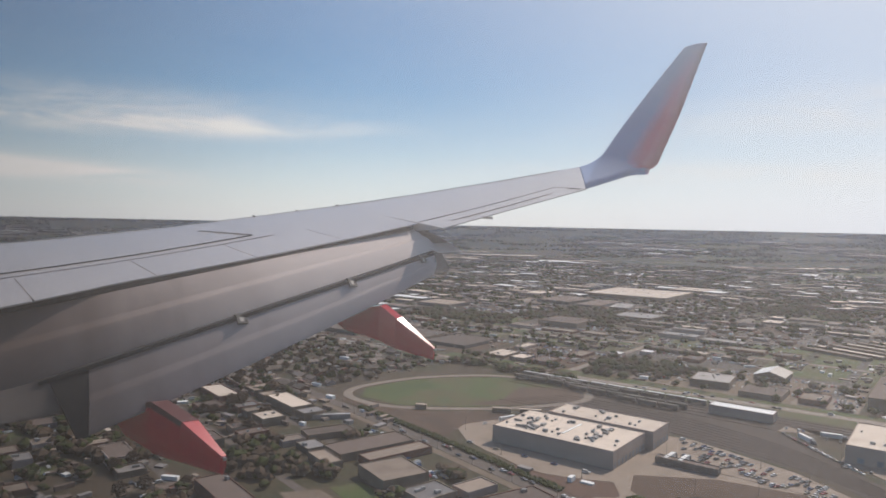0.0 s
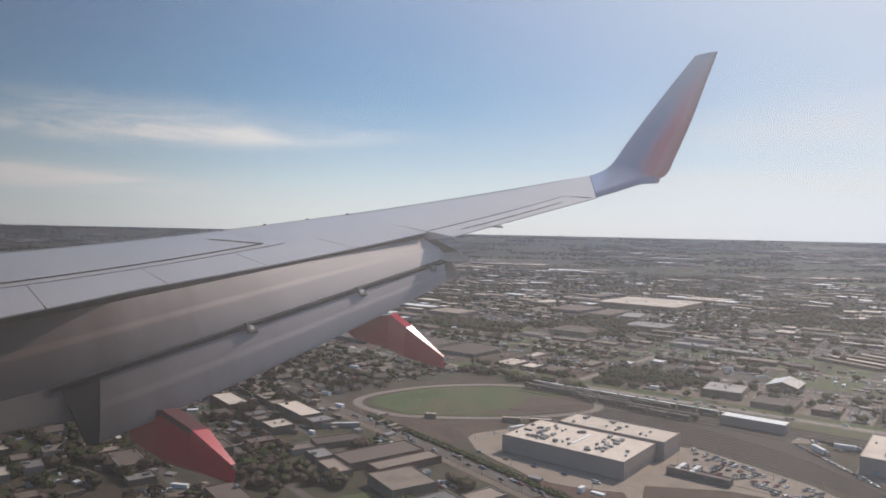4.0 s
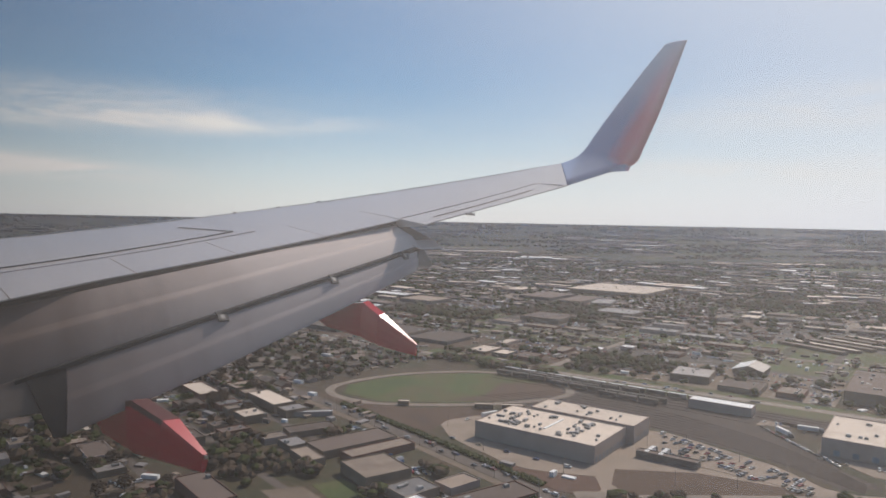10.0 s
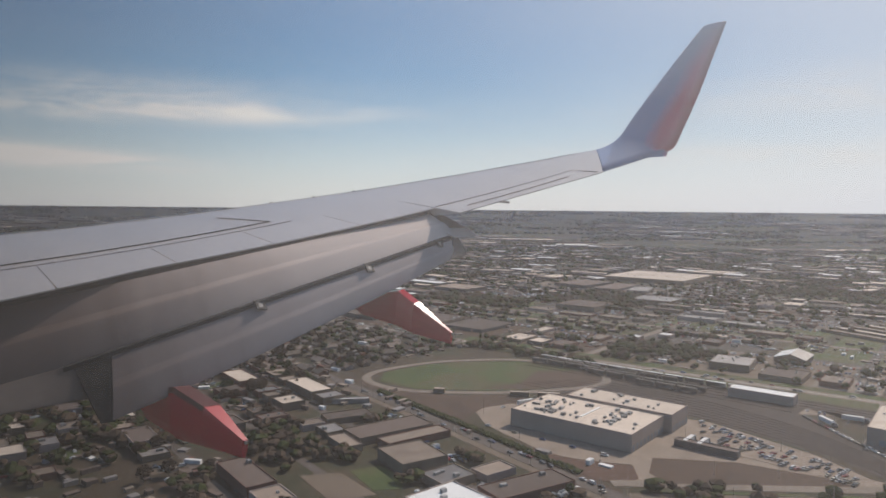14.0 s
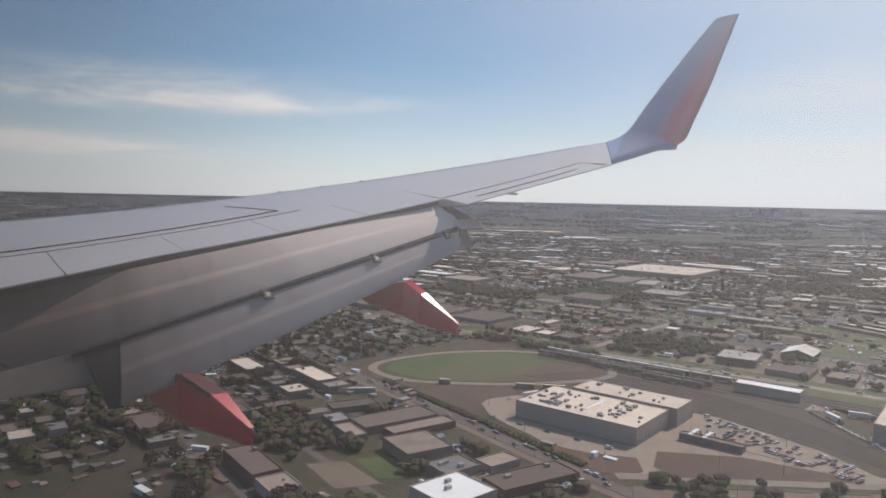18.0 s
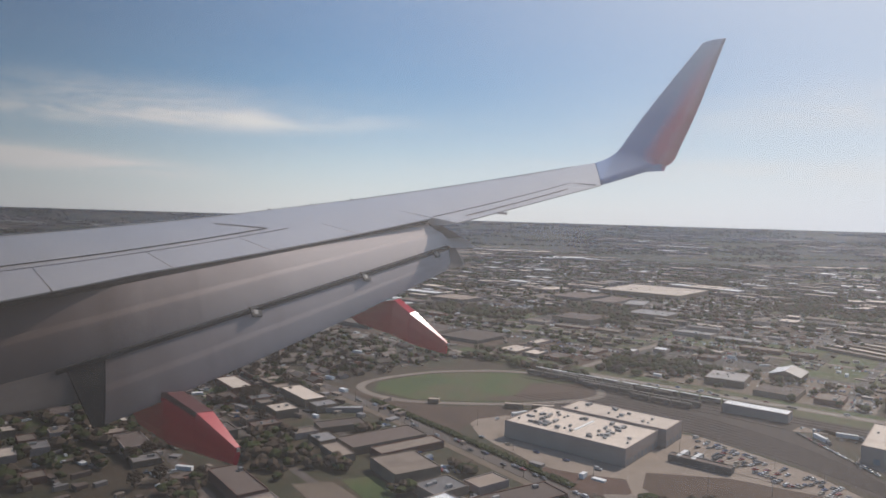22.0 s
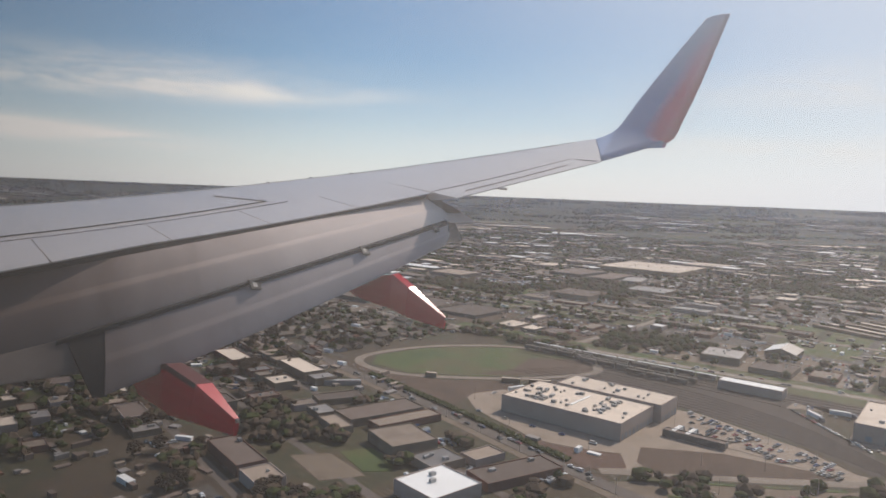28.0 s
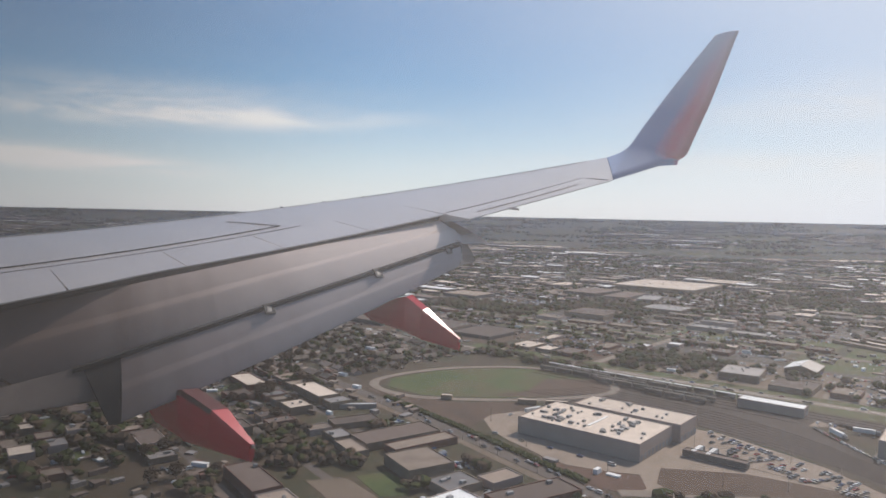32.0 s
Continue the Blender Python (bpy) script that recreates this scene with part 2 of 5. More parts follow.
# aircraft
M_SKIN = material("grey_wing_paint", [(0.57, 0.515, 0.47), (0.64, 0.58, 0.53), (0.60, 0.545, 0.50)], 0.5, 4.0, 0.30, 0.0, coat=0.35, contrast=0.07, stretch=(1, 0.25, 1))
M_FLAP = material("warm_grey_flap_paint", [(0.64, 0.53, 0.465), (0.71, 0.595, 0.525), (0.67, 0.56, 0.495)], 0.8, 5.0, 0.45, 0.0, coat=0.2, contrast=0.07, stretch=(1, 0.3, 1))
M_SLAT = material("polished_slat_metal", [(0.62, 0.63, 0.65), (0.72, 0.73, 0.75)], 0.6, 5.0, 0.3, 0.9, contrast=0.05)
M_SEAL = material("dark_seal", [(0.018, 0.017, 0.017), (0.032, 0.031, 0.030)], 2.0, 12.0, 0.8)
# near-black for the cove's painted shade and the dark hinge brackets
M_COVE = material("cove_shade_bracket_dark", [(0.06, 0.057, 0.055), (0.09, 0.085, 0.08)], 1.0, 6.0, 0.8)
M_RED = material("red_fairing_paint", [(0.42, 0.008, 0.026), (0.48, 0.011, 0.032)], 1.0, 6.0, 0.24, 0.0, coat=0.15, contrast=0.06)
# dark red for the flap's shadow painted on a fairing
M_FLAP_SHADOW = material("dark_red_shadow", [(0.070, 0.012, 0.016), (0.100, 0.018, 0.021)], 1.0, 6.0, 0.6, contrast=0.15)
M_FUSELAGE = material("plain_fuselage_paint", [(0.45, 0.45, 0.46), (0.52, 0.52, 0.53)], 0.4, 3.0, 0.35, coat=0.6, contrast=0.05)
# dark grey of skin joints, also shade painted on flap ends
M_JOINT_SHADE = material("joint_and_shade_grey", [(0.125, 0.102, 0.090), (0.175, 0.147, 0.132)], 0.9, 6.0, 0.6, contrast=0.15)


def darken_towards_root(m, x_plain, x_dark, dirt):
    """A darkening along the span towards the root, streaked along the airflow; the last argument is the darker colour.
    """
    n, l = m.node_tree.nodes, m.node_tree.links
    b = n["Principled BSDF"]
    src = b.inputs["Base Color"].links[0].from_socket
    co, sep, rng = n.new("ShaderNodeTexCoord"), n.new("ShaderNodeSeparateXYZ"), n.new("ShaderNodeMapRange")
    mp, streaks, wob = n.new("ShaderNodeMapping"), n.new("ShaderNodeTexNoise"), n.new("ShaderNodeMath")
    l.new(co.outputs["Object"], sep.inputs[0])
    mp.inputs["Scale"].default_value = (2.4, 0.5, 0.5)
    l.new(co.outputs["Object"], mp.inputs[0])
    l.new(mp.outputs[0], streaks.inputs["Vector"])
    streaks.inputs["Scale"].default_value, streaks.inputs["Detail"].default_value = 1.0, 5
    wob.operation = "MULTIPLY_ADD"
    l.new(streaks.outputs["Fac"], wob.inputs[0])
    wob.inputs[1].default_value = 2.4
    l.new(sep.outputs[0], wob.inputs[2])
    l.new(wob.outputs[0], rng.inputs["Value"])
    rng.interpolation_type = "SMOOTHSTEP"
    for key, val in (("From Min", x_dark + 1.2), ("From Max", x_plain + 1.2), ("To Min", 0.95), ("To Max", 0.0)):
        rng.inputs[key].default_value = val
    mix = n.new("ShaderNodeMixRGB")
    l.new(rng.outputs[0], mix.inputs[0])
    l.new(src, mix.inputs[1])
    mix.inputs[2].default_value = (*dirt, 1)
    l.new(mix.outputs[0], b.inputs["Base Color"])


darken_towards_root(M_FLAP, 8.6, 3.2, (0.18, 0.125, 0.10))
# darker copy of the flap paint: the aft flap's shade in its colour
M_AFT_SHADE = material("shaded_flap_paint", [(0.37, 0.315, 0.30), (0.44, 0.38, 0.36), (0.40, 0.345, 0.325)], 0.8, 5.0, 0.5, 0.0, coat=0.15, contrast=0.09, stretch=(1, 0.3, 1))
darken_towards_root(M_AFT_SHADE, 8.0, 3.4, (0.17, 0.125, 0.108))


def winglet_paint():
    """Livery: blue at the root and leading edge, red to orange along the trailing edge, silver-grey at the tip."""
    m = material("winglet_livery", [(0.4, 0.4, 0.4), (0.45, 0.45, 0.45)], 0.8, 5.0, 0.35, coat=0.5, contrast=0.05)
    n, l = m.node_tree.nodes, m.node_tree.links
    b = n["Principled BSDF"]
    co = n.new("ShaderNodeTexCoord")
    sep = n.new("ShaderNodeSeparateXYZ")
    l.new(co.outputs["Object"], sep.inputs[0])
    wob = n.new("ShaderNodeTexNoise")
    wob.inputs["Scale"].default_value = 1.1
    l.new(co.outputs["Object"], wob.inputs["Vector"])

    def mt(op, a, bb, c=None, clamp=False):
        k = n.new("ShaderNodeMath")
        k.operation, k.use_clamp = op, clamp
        for i, v in enumerate((a, bb, c)):
            if v is None:
                continue
            if isinstance(v, (int, float)):
                k.inputs[i].default_value = v
            else:
                l.new(v, k.inputs[i])
        return k.outputs[0]
    # distance behind a line that leans with the blade
    lean = mt("MULTIPLY_ADD", sep.outputs[2], -0.355, -8.56)
    behind = mt("MULTIPLY_ADD", mt("SUBTRACT", lean, sep.outputs[1]), 0.9, mt("MULTIPLY_ADD", wob.outputs["Fac"], 0.3, 0.42), clamp=True)
    behind = mt("MULTIPLY", behind, mt("MULTIPLY_ADD", sep.outputs[0], 1.8, -28.9, clamp=True))
    high = mt("MULTIPLY_ADD", sep.outputs[2], 0.5, -2.65, clamp=True)
    r1 = n.new("ShaderNodeValToRGB")
    r1.color_ramp.elements[0].color, r1.color_ramp.elements[1].color = (0.17, 0.27, 0.52, 1), (0.74, 0.13, 0.21, 1)
    r1.color_ramp.elements[0].position, r1.color_ramp.elements[1].position = 0.38, 0.76
    l.new(behind, r1.inputs[0])
    mx = n.new("ShaderNodeMixRGB")
    l.new(mt("MULTIPLY", high, 0.85), mx.inputs[0])
    l.new(r1.outputs[0], mx.inputs[1])
    mx.inputs[2].default_value = (0.82, 0.80, 0.83, 1)
    l.new(mx.outputs[0], b.inputs["Base Color"])
    return m


M_WINGLET = winglet_paint()


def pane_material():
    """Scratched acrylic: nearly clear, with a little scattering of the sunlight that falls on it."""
    m = bpy.data.materials.new("hazy_acrylic")
    m.use_nodes = True
    n, l = m.node_tree.nodes, m.node_tree.links
    n.remove(n["Principled BSDF"])
    clear, scatter, mix = n.new("ShaderNodeBsdfTransparent"), n.new("ShaderNodeBsdfTranslucent"), n.new("ShaderNodeMixShader")
    scatter.inputs[0].default_value = (0.92, 0.885, 0.865, 1)
    glare, both = n.new("ShaderNodeBsdfRefraction"), n.new("ShaderNodeMixShader")
    glare.inputs["Color"].default_value = (0.95, 0.94, 0.94, 1)
    glare.inputs["Roughness"].default_value, glare.inputs["IOR"].default_value = 0.75, 1.05
    both.inputs[0].default_value = 0.3
    l.new(scatter.outputs[0], both.inputs[1])
    l.new(glare.outputs[0], both.inputs[2])
    co, noi, mad = n.new("ShaderNodeTexCoord"), n.new("ShaderNodeTexNoise"), n.new("ShaderNodeMath")
    mp = n.new("ShaderNodeMapping")
    mp.inputs["Scale"].default_value = (9, 1.5, 1)
    l.new(co.outputs["Object"], mp.inputs[0])
    l.new(mp.outputs[0], noi.inputs["Vector"])
    noi.inputs["Scale"].default_value, noi.inputs["Detail"].default_value = 2.2, 3
    mad.operation = "MULTIPLY_ADD"
    mad.inputs[1].default_value, mad.inputs[2].default_value = 0.026, 0.021
    l.new(noi.outputs["Fac"], mad.inputs[0])
    # veil grows to the upper right: sunward glare put into the pane
    sep, sun_veil, total = n.new("ShaderNodeSeparateXYZ"), n.new("ShaderNodeMapRange"), n.new("ShaderNodeMath")
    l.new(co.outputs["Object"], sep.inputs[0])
    diag = n.new("ShaderNodeMath")
    diag.operation = "MULTIPLY_ADD"
    l.new(sep.outputs[1], diag.inputs[0])
    diag.inputs[1].default_value = 3.6
    l.new(sep.outputs[0], diag.inputs[2])
    l.new(diag.outputs[0], sun_veil.inputs["Value"])
    for key, val in (("From Min", -0.22), ("From Max", 0.29), ("To Min", 0.0), ("To Max", 0.125)):
        sun_veil.inputs[key].default_value = val
    sun_veil.interpolation_type = "SMOOTHSTEP"
    # darker left side put into the pane's tint, standing in for shade
    left_dim = n.new("ShaderNodeMapRange")
    left_dim.interpolation_type = "SMOOTHSTEP"
    l.new(sep.outputs[0], left_dim.inputs["Value"])
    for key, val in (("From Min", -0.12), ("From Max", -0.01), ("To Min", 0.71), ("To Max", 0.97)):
        left_dim.inputs[key].default_value = val
    l.new(left_dim.outputs[0], clear.inputs[0])
    total.operation = "ADD"
    l.new(mad.outputs[0], total.inputs[0])
    l.new(sun_veil.outputs[0], total.inputs[1])
    l.new(total.outputs[0], mix.inputs[0])
    l.new(clear.outputs[0], mix.inputs[1])
    l.new(both.outputs[0], mix.inputs[2])
    l.new(mix.outputs[0], n["Material Output"].inputs["Surface"])
    return m


# ---- building helpers ----
def mesh_of(name, verts, faces, mats, index=None, smooth=False):
    me = bpy.data.meshes.new(name)
    me.from_pydata([tuple(v) for v in verts], [], faces)
    for m in (mats if isinstance(mats, (list, tuple)) else [mats]):
        me.materials.append(m)
    if index is not None:
        me.polygons.foreach_set("material_index", index)
    if smooth:
        me.polygons.foreach_set("use_smooth", [True] * len(me.polygons))
    me.update()
    return me


def part(name, me, parent, label="", at=None):
    ob = new(name, me)
    ob.parent = parent
    if at is not None:
        ob.matrix_basis = at
    if label:
        tagged(ob, label)
    return ob


BOX_F = [(0, 3, 2, 1), (4, 5, 6, 7), (0, 1, 5, 4), (1, 2, 6, 5), (2, 3, 7, 6), (3, 0, 4, 7)]


def box_v(x0, x1, y0, y1, z0, z1):
    return [(x0, y0, z0), (x1, y0, z0), (x1, y1, z0), (x0, y1, z0), (x0, y0, z1), (x1, y0, z1), (x1, y1, z1), (x0, y1, z1)]


def join(*pieces):
    """Several (verts, faces) as one."""
    vs, fs = [], []
    for v, f in pieces:
        k = len(vs)
        vs += list(v)
        fs += [tuple(i + k for i in q) for q in f]
    return vs, fs


def join_fast(pieces):
    vs, fs = [], []
    for v, f in pieces:
        k = len(vs)
        vs.extend(v)
        fs.extend([tuple(i + k for i in q) for q in f])
    return vs, fs


def boxes(*dims):
    return join(*[(box_v(*d), BOX_F) for d in dims])


def grid_loft(rows, close=False):
    """Faces over a list of rows of points with the same count."""
    vs = [p for r in rows for p in r]
    n, fs = len(rows[0]), []
    for i in range(len(rows) - 1):
        for j in range(n if close else n - 1):
            a, b = i * n + j, i * n + (j + 1) % n
            fs.append((a, b, b + n, a + n))
    return vs, fs


GRID = -36.0                       # the town's street grid, degrees
GU = Vector((math.cos(radians(GRID)), math.sin(radians(GRID)), 0))
GV = Vector((-GU.y, GU.x, 0))


def uv(u, v, z=0.0):
    return GU * u + GV * v + Vector((0, 0, z))


def uv_pose(u, v, z=0.0, turn=0.0):
    return Matrix.Translation(uv(u, v, z)) @ pose(0, 0, 0, 0, 0, GRID + turn)


def in_view(u, v, margin=0.74):
    p = uv(u, v)
    return p.y > 235 and abs(p.x) < margin * p.y + 25


rnd = random.Random(11)

# ---- the aircraft ----
AIRCRAFT = pose(-15.040, 14.955, 149.180, 5.727, 2.400, 41.010)
wing = new("aircraft_wing")
wing.matrix_world = AIRCRAFT
tagged(wing, "grey airliner wing with flaps lowered and a blue and red winglet", "aircraft wing")


def lift(x):
    """Height of the upper skin along the span: dihedral and upward bend."""
    return x * math.tan(radians(7.74)) + 1.91 * (x / 17) ** 2


def front(x):
    return -1.115 - 0.2168 * x - 0.01338 * x * x


def rear(x):
    return -8.62 - 0.0075 * max(0.0, x - 5.0) ** 2 - 0.028 * max(0.0, x - 5.0)


def tail(x):
    """Trailing edge outboard of the flaps."""
    return -9.95 - 0.01 * (x - 10.75) - 0.0225 * (x - 10.75) ** 2


def section(x0, y0, y1, thick, steps=14, x1=None):
    """Closed wing section at span x0 from the nose y0 back to y1; x1: span of the trailing edge where the rib is skewed."""
    top, bottom = [], []
    for i in range(steps + 1):
        s = (1 - math.cos(math.pi * i / steps)) / 2
        y = y0 + (y1 - y0) * s
        x = x0 if x1 is None else x0 + (x1 - x0) * s
        nose = 0.1 * thick * (1 - min(1.0, s / 0.12)) ** 2
        top.append((x, y, lift(x) + 0.03 * math.sin(math.pi * s) - nose))
        bottom.append((x, y, lift(x) - 0.02 - nose * 0.1 - thick * (1 - abs(2 * min(s, 1.0) ** 0.6 - 1) ** 2.2) * (1 - 0.35 * s)))
    return top + bottom[::-1][:-1] + [(x0, y0 - 0.01, lift(x0) - thick * 0.55)]


rows_in = [section(x, front(x), rear(x), 0.11 * (front(x) - rear(x))) for x in np.linspace(1.2, 10.72, 22)]
v, f = grid_loft(rows_in, True)
part("inner_wing_skin", mesh_of("inner_wing_skin", v, f, M_SKIN, smooth=False), wing)
rows_out = [section(a, front(a), tail(b), 0.10 * (front(a) - tail(b)), x1=b) for a, b in zip(np.linspace(10.72, 16.60, 16), np.linspace(10.72, 14.64, 16))]
v, f = grid_loft(rows_out, True)
f += [tuple(range(len(rows_out[0])))[::-1]]
part("outer_wing_skin", mesh_of("outer_wing_skin", v, f, M_SKIN), wing)


def skin_strip(name, a, b, width, mat, raise_by=0.012, label="", steps=10, thick=0.01):
    """A thin strip laid on the upper skin between two plan points (x, y)."""
    a, b = Vector(a), Vector(b)
    d = (b - a).normalized()
    side = Vector((-d.y, d.x)) * width / 2
    pts = []
    for i in range(steps + 1):
        p = a.lerp(b, i / steps)
        ring = []
        for q, dz in ((p - side, 0), (p + side, 0), (p + side, thick), (p - side, thick)):
            s = min(1.0, max(0.0, (front(q.x) - q.y) / (front(q.x) - rear(q.x))))
            ring.append((q.x, q.y, lift(q.x) + 0.03 * math.sin(math.pi * s) + raise_by - 0.008 + dz))
        pts.append(ring)
    vv, ff = grid_loft(pts, True)
    return part(name, mesh_of(name, vv, ff, mat), wing, label)


# polished slat along the nose, in lengths
for x0, x1 in ((2.2, 5.6), (5.64, 9.1), (9.14, 12.6), (12.64, 16.1)):
    rows = []
    for x in np.linspace(x0, x1, 9):
        prof = []
        c = front(x) - (rear(x) if x < 10.7 else tail(x))
        for s in (0.0, 0.004, 0.012, 0.025, 0.045, 0.07):
            th = 0.11 * c
            nose = 0.1 * th * (1 - min(1.0, s / 0.12)) ** 2
            prof.append((x, front(x) - s * c + 0.012, lift(x) + 0.03 * math.sin(math.pi * s) - nose + 0.014))
        rows.append(prof)
    v, f = grid_loft(rows)
    part("slat", mesh_of("slat", v, f, M_SLAT, smooth=True), wing, "bright bare metal leading edge slat")
# small vortex tabs just behind the slat
for x in (6.05, 7.15, 8.2, 9.15, 10.1, 11.0):
    y = front(x) - 0.10
    v, f = boxes((x - 0.025, x + 0.025, y - 0.04, y + 0.04, lift(x) - 0.20, lift(x) - 0.002))
    part("skin_tab", mesh_of("skin_tab", v, f, M_SEAL), wing, "small dark tab on the upper skin")

# spoilers: panels proud of the skin ahead of the flap cove
for x0, x1 in ((2.4, 3.56), (3.585, 5.435), (5.46, 7.195), (7.22, 8.965), (8.99, 10.66)):
    rows = []
    for x in np.linspace(x0, x1, 6):
        y0 = -7.10 - 0.065 * (x - 5.0)
        back = rear(x) - 0.12 - 0.19 * max(0.0, 4.9 - x)
        prof = [(x, y0, lift(x) + 0.02), (x, y0 - 0.02, lift(x) + 0.034)]
        for k in range(1, 5):
            y = y0 + (back - y0) * k / 4
            prof.append((x, y, lift(x) + 0.034 - 0.004 * k))
        prof.append((x, back, lift(x) - 0.004))
        rows.append(prof)
    v, f = grid_loft(rows)
    k = len(rows[0])
    f += [tuple(range(k))[::-1], tuple(range(len(v) - k, len(v)))]
    part("spoiler", mesh_of("spoiler", v, f, M_SKIN), wing, "flat grey spoiler panel")
skin_strip("skin_seam", (2.0, -6.38), (8.0, -6.82), 0.055, M_SEAL, 0.014, "dark sealed skin joint")
skin_strip("skin_seam", (8.0, -6.82), (7.45, -5.18), 0.035, M_JOINT_SHADE, 0.014)
skin_strip("spoiler_seam", (2.4, -6.86), (8.3, -7.23), 0.012, M_JOINT_SHADE, 0.014)
# aileron and its joints
skin_strip("aileron_gap", (10.75, -9.06), (14.5, -9.5), 0.045, M_SEAL, 0.020, "dark gap ahead of the aileron")
skin_strip("aileron_gap", (14.5, -9.5), (14.56, -10.24), 0.035, M_SEAL, 0.020)
skin_strip("tab_gap", (11.2, -9.62), (14.0, -9.86), 0.025, M_JOINT_SHADE, 0.020)
v, f = boxes((11.80, 12.05, -10.0, -9.9, lift(11.9) - 0.07, lift(11.9) - 0.02), (11.86, 11.98, -10.02, -9.99, lift(11.9) - 0.06, lift(11.9) - 0.035))
part("static_wick", mesh_of("static_wick", v, f, M_FLAP), wing)

# cove above the flaps, its shade put in as a near-black colour
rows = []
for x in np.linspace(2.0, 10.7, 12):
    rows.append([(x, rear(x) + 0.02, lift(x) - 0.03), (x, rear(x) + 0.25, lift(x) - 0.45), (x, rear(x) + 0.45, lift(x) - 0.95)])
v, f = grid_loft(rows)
part("flap_cove", mesh_of("flap_cove", v, f, M_COVE), wing, "cove ahead of the flap, coloured dark for shade")


def flap(name, a0, a1, b0, b1, thick, crease, mat, label, sag=0.0):
    """A flap segment: nose line a0 to a1 (inboard, outboard), trailing line b0 to b1 with some sag, swelling by thick, with a raised rear half."""
    rows = []
    a0, a1, b0, b1 = (Vector(p) for p in (a0, a1, b0, b1))
    for i in range(17):
        t = i / 16
        a, b = a0.lerp(a1, t), b0.lerp(b1, t) - Vector((0, 0, 4 * t * (1 - t) * sag))
        n = Vector((0, (b - a).z, -(b - a).y)).normalized()
        n = n if n.z > 0 else -n
        prof = []
        for s in (0, 0.03, 0.10, 0.2, 0.32, 0.42, 0.46, 0.50, 0.54, 0.6, 0.72, 0.86, 0.96, 1.0):
            h = thick * (4 * s * (1 - s)) ** 0.7 * 0.5 + 0.045 * crease * (min(1.0, max(0.0, (s - 0.42) / 0.12)) - max(0.0, (s - 0.6) / 0.4))
            prof.append(a.lerp(b, s) + n * h)
        for s in (0.9, 0.6, 0.3, 0.08):
            prof.append(a.lerp(b, s) - n * thick * 0.5 * (4 * s * (1 - s)) ** 0.6)
        rows.append(prof)
    vv, ff = grid_loft(rows, True)
    k = len(rows[0])
    ff += [tuple(range(k))[::-1], tuple(range(len(vv) - k, len(vv)))]
    return part(name, mesh_of(name, vv, ff, mat), wing, label)


SLOT_IN, SLOT_OUT = Vector((2.9, -9.46, -0.775)), Vector((10.72, -9.87, 1.735))
flap("main_flap", (1.6, -8.72, -0.04), (10.66, -9.00, 2.07), tuple(SLOT_IN), tuple(SLOT_OUT), 0.08, 0.7, M_FLAP, "lowered main flap of warm grey paint, darker towards the root")
flap("aft_flap", (4.28, -9.55, -0.37), (10.68, -9.89, 1.68), (4.19, -10.20, -1.21), (10.38, -10.25, 1.29), 0.07, 0.4, M_AFT_SHADE, "lowered aft flap of warm grey paint darkened for shade", 0.08)
flap("flap_end_plate", (10.51, -9.55, 1.81), (11.27, -9.50, 1.87), (10.63, -10.0, 1.70), (11.18, -10.1, 1.75), 0.03, 0, M_FLAP, "pale end plate of the flap")
# end ribs and inboard flap: their shade is put into a dark colour
flap("flap_end_rib", (10.70, -9.0, 2.09), (10.90, -9.0, 2.11), (10.70, -9.5, 1.80), (11.32, -9.5, 1.86), 0.03, 0, M_JOINT_SHADE, "end rib of the main flap in painted shade")
flap("flap_end_rib", (10.64, -9.9, 1.71), (10.77, -9.9, 1.71), (10.36, -10.26, 1.29), (10.77, -10.26, 1.38), 0.04, 0, M_JOINT_SHADE, "end rib of the aft flap in painted shade")
flap("inboard_flap", (2.30, -9.40, -0.88), (3.78, -9.48, -0.47), (2.25, -9.8, -1.11), (3.92, -9.8, -0.96), 0.06, 0, M_JOINT_SHADE, "inboard flap darkened in its colour for shade")
# dark ends and slot
flap("flap_rib", (3.74, -9.52, -0.52), (4.30, -9.54, -0.365), (4.04, -10.12, -1.26), (4.22, -10.21, -1.23), 0.06, 0, M_SEAL, "dark end rib of the flap")
rows = []
for t in np.linspace(0.09, 1, 9):
    a = SLOT_IN.lerp(SLOT_OUT, t)
    rows.append([a + Vector((0, 0.05, 0.035)), a + Vector((0, -0.045, 0.015)), a + Vector((0, -0.06, -0.05))])
v, f = grid_loft(rows)
part("flap_slot", mesh_of("flap_slot", v, f, M_SEAL), wing, "dark slot between the flap segments")
for x, k in ((6.62, 0.72), (8.72, 0.62), (10.3, 0.52)):
    y, z = SLOT_IN.lerp(SLOT_OUT, (x - SLOT_IN.x) / (SLOT_OUT.x - SLOT_IN.x)).yz
    seat = pose(x, y - 0.075, z - 0.03, 43, 0, 0)
    v, f = boxes((-0.13 * k, -0.06 * k, -0.07, 0.09, -0.03, 0.004), (0.06 * k, 0.13 * k, -0.07, 0.09, -0.03, 0.004), (-0.13 * k, 0.13 * k, -0.11, -0.07, -0.03, 0.004), (-0.16 * k, 0.16 * k, 0.05, 0.09, -0.03, 0.006))
    hinge = part("flap_hinge", mesh_of("flap_hinge", v, f, M_COVE), wing, "dark hinge bracket in the flap slot", at=seat)
    v, f = boxes((-0.055 * k, 0.055 * k, -0.06, 0.04, -0.02, -0.002))
    part("hinge_pin", mesh_of("hinge_pin", v, f, M_UNIT), hinge, "grey metal hinge pin")


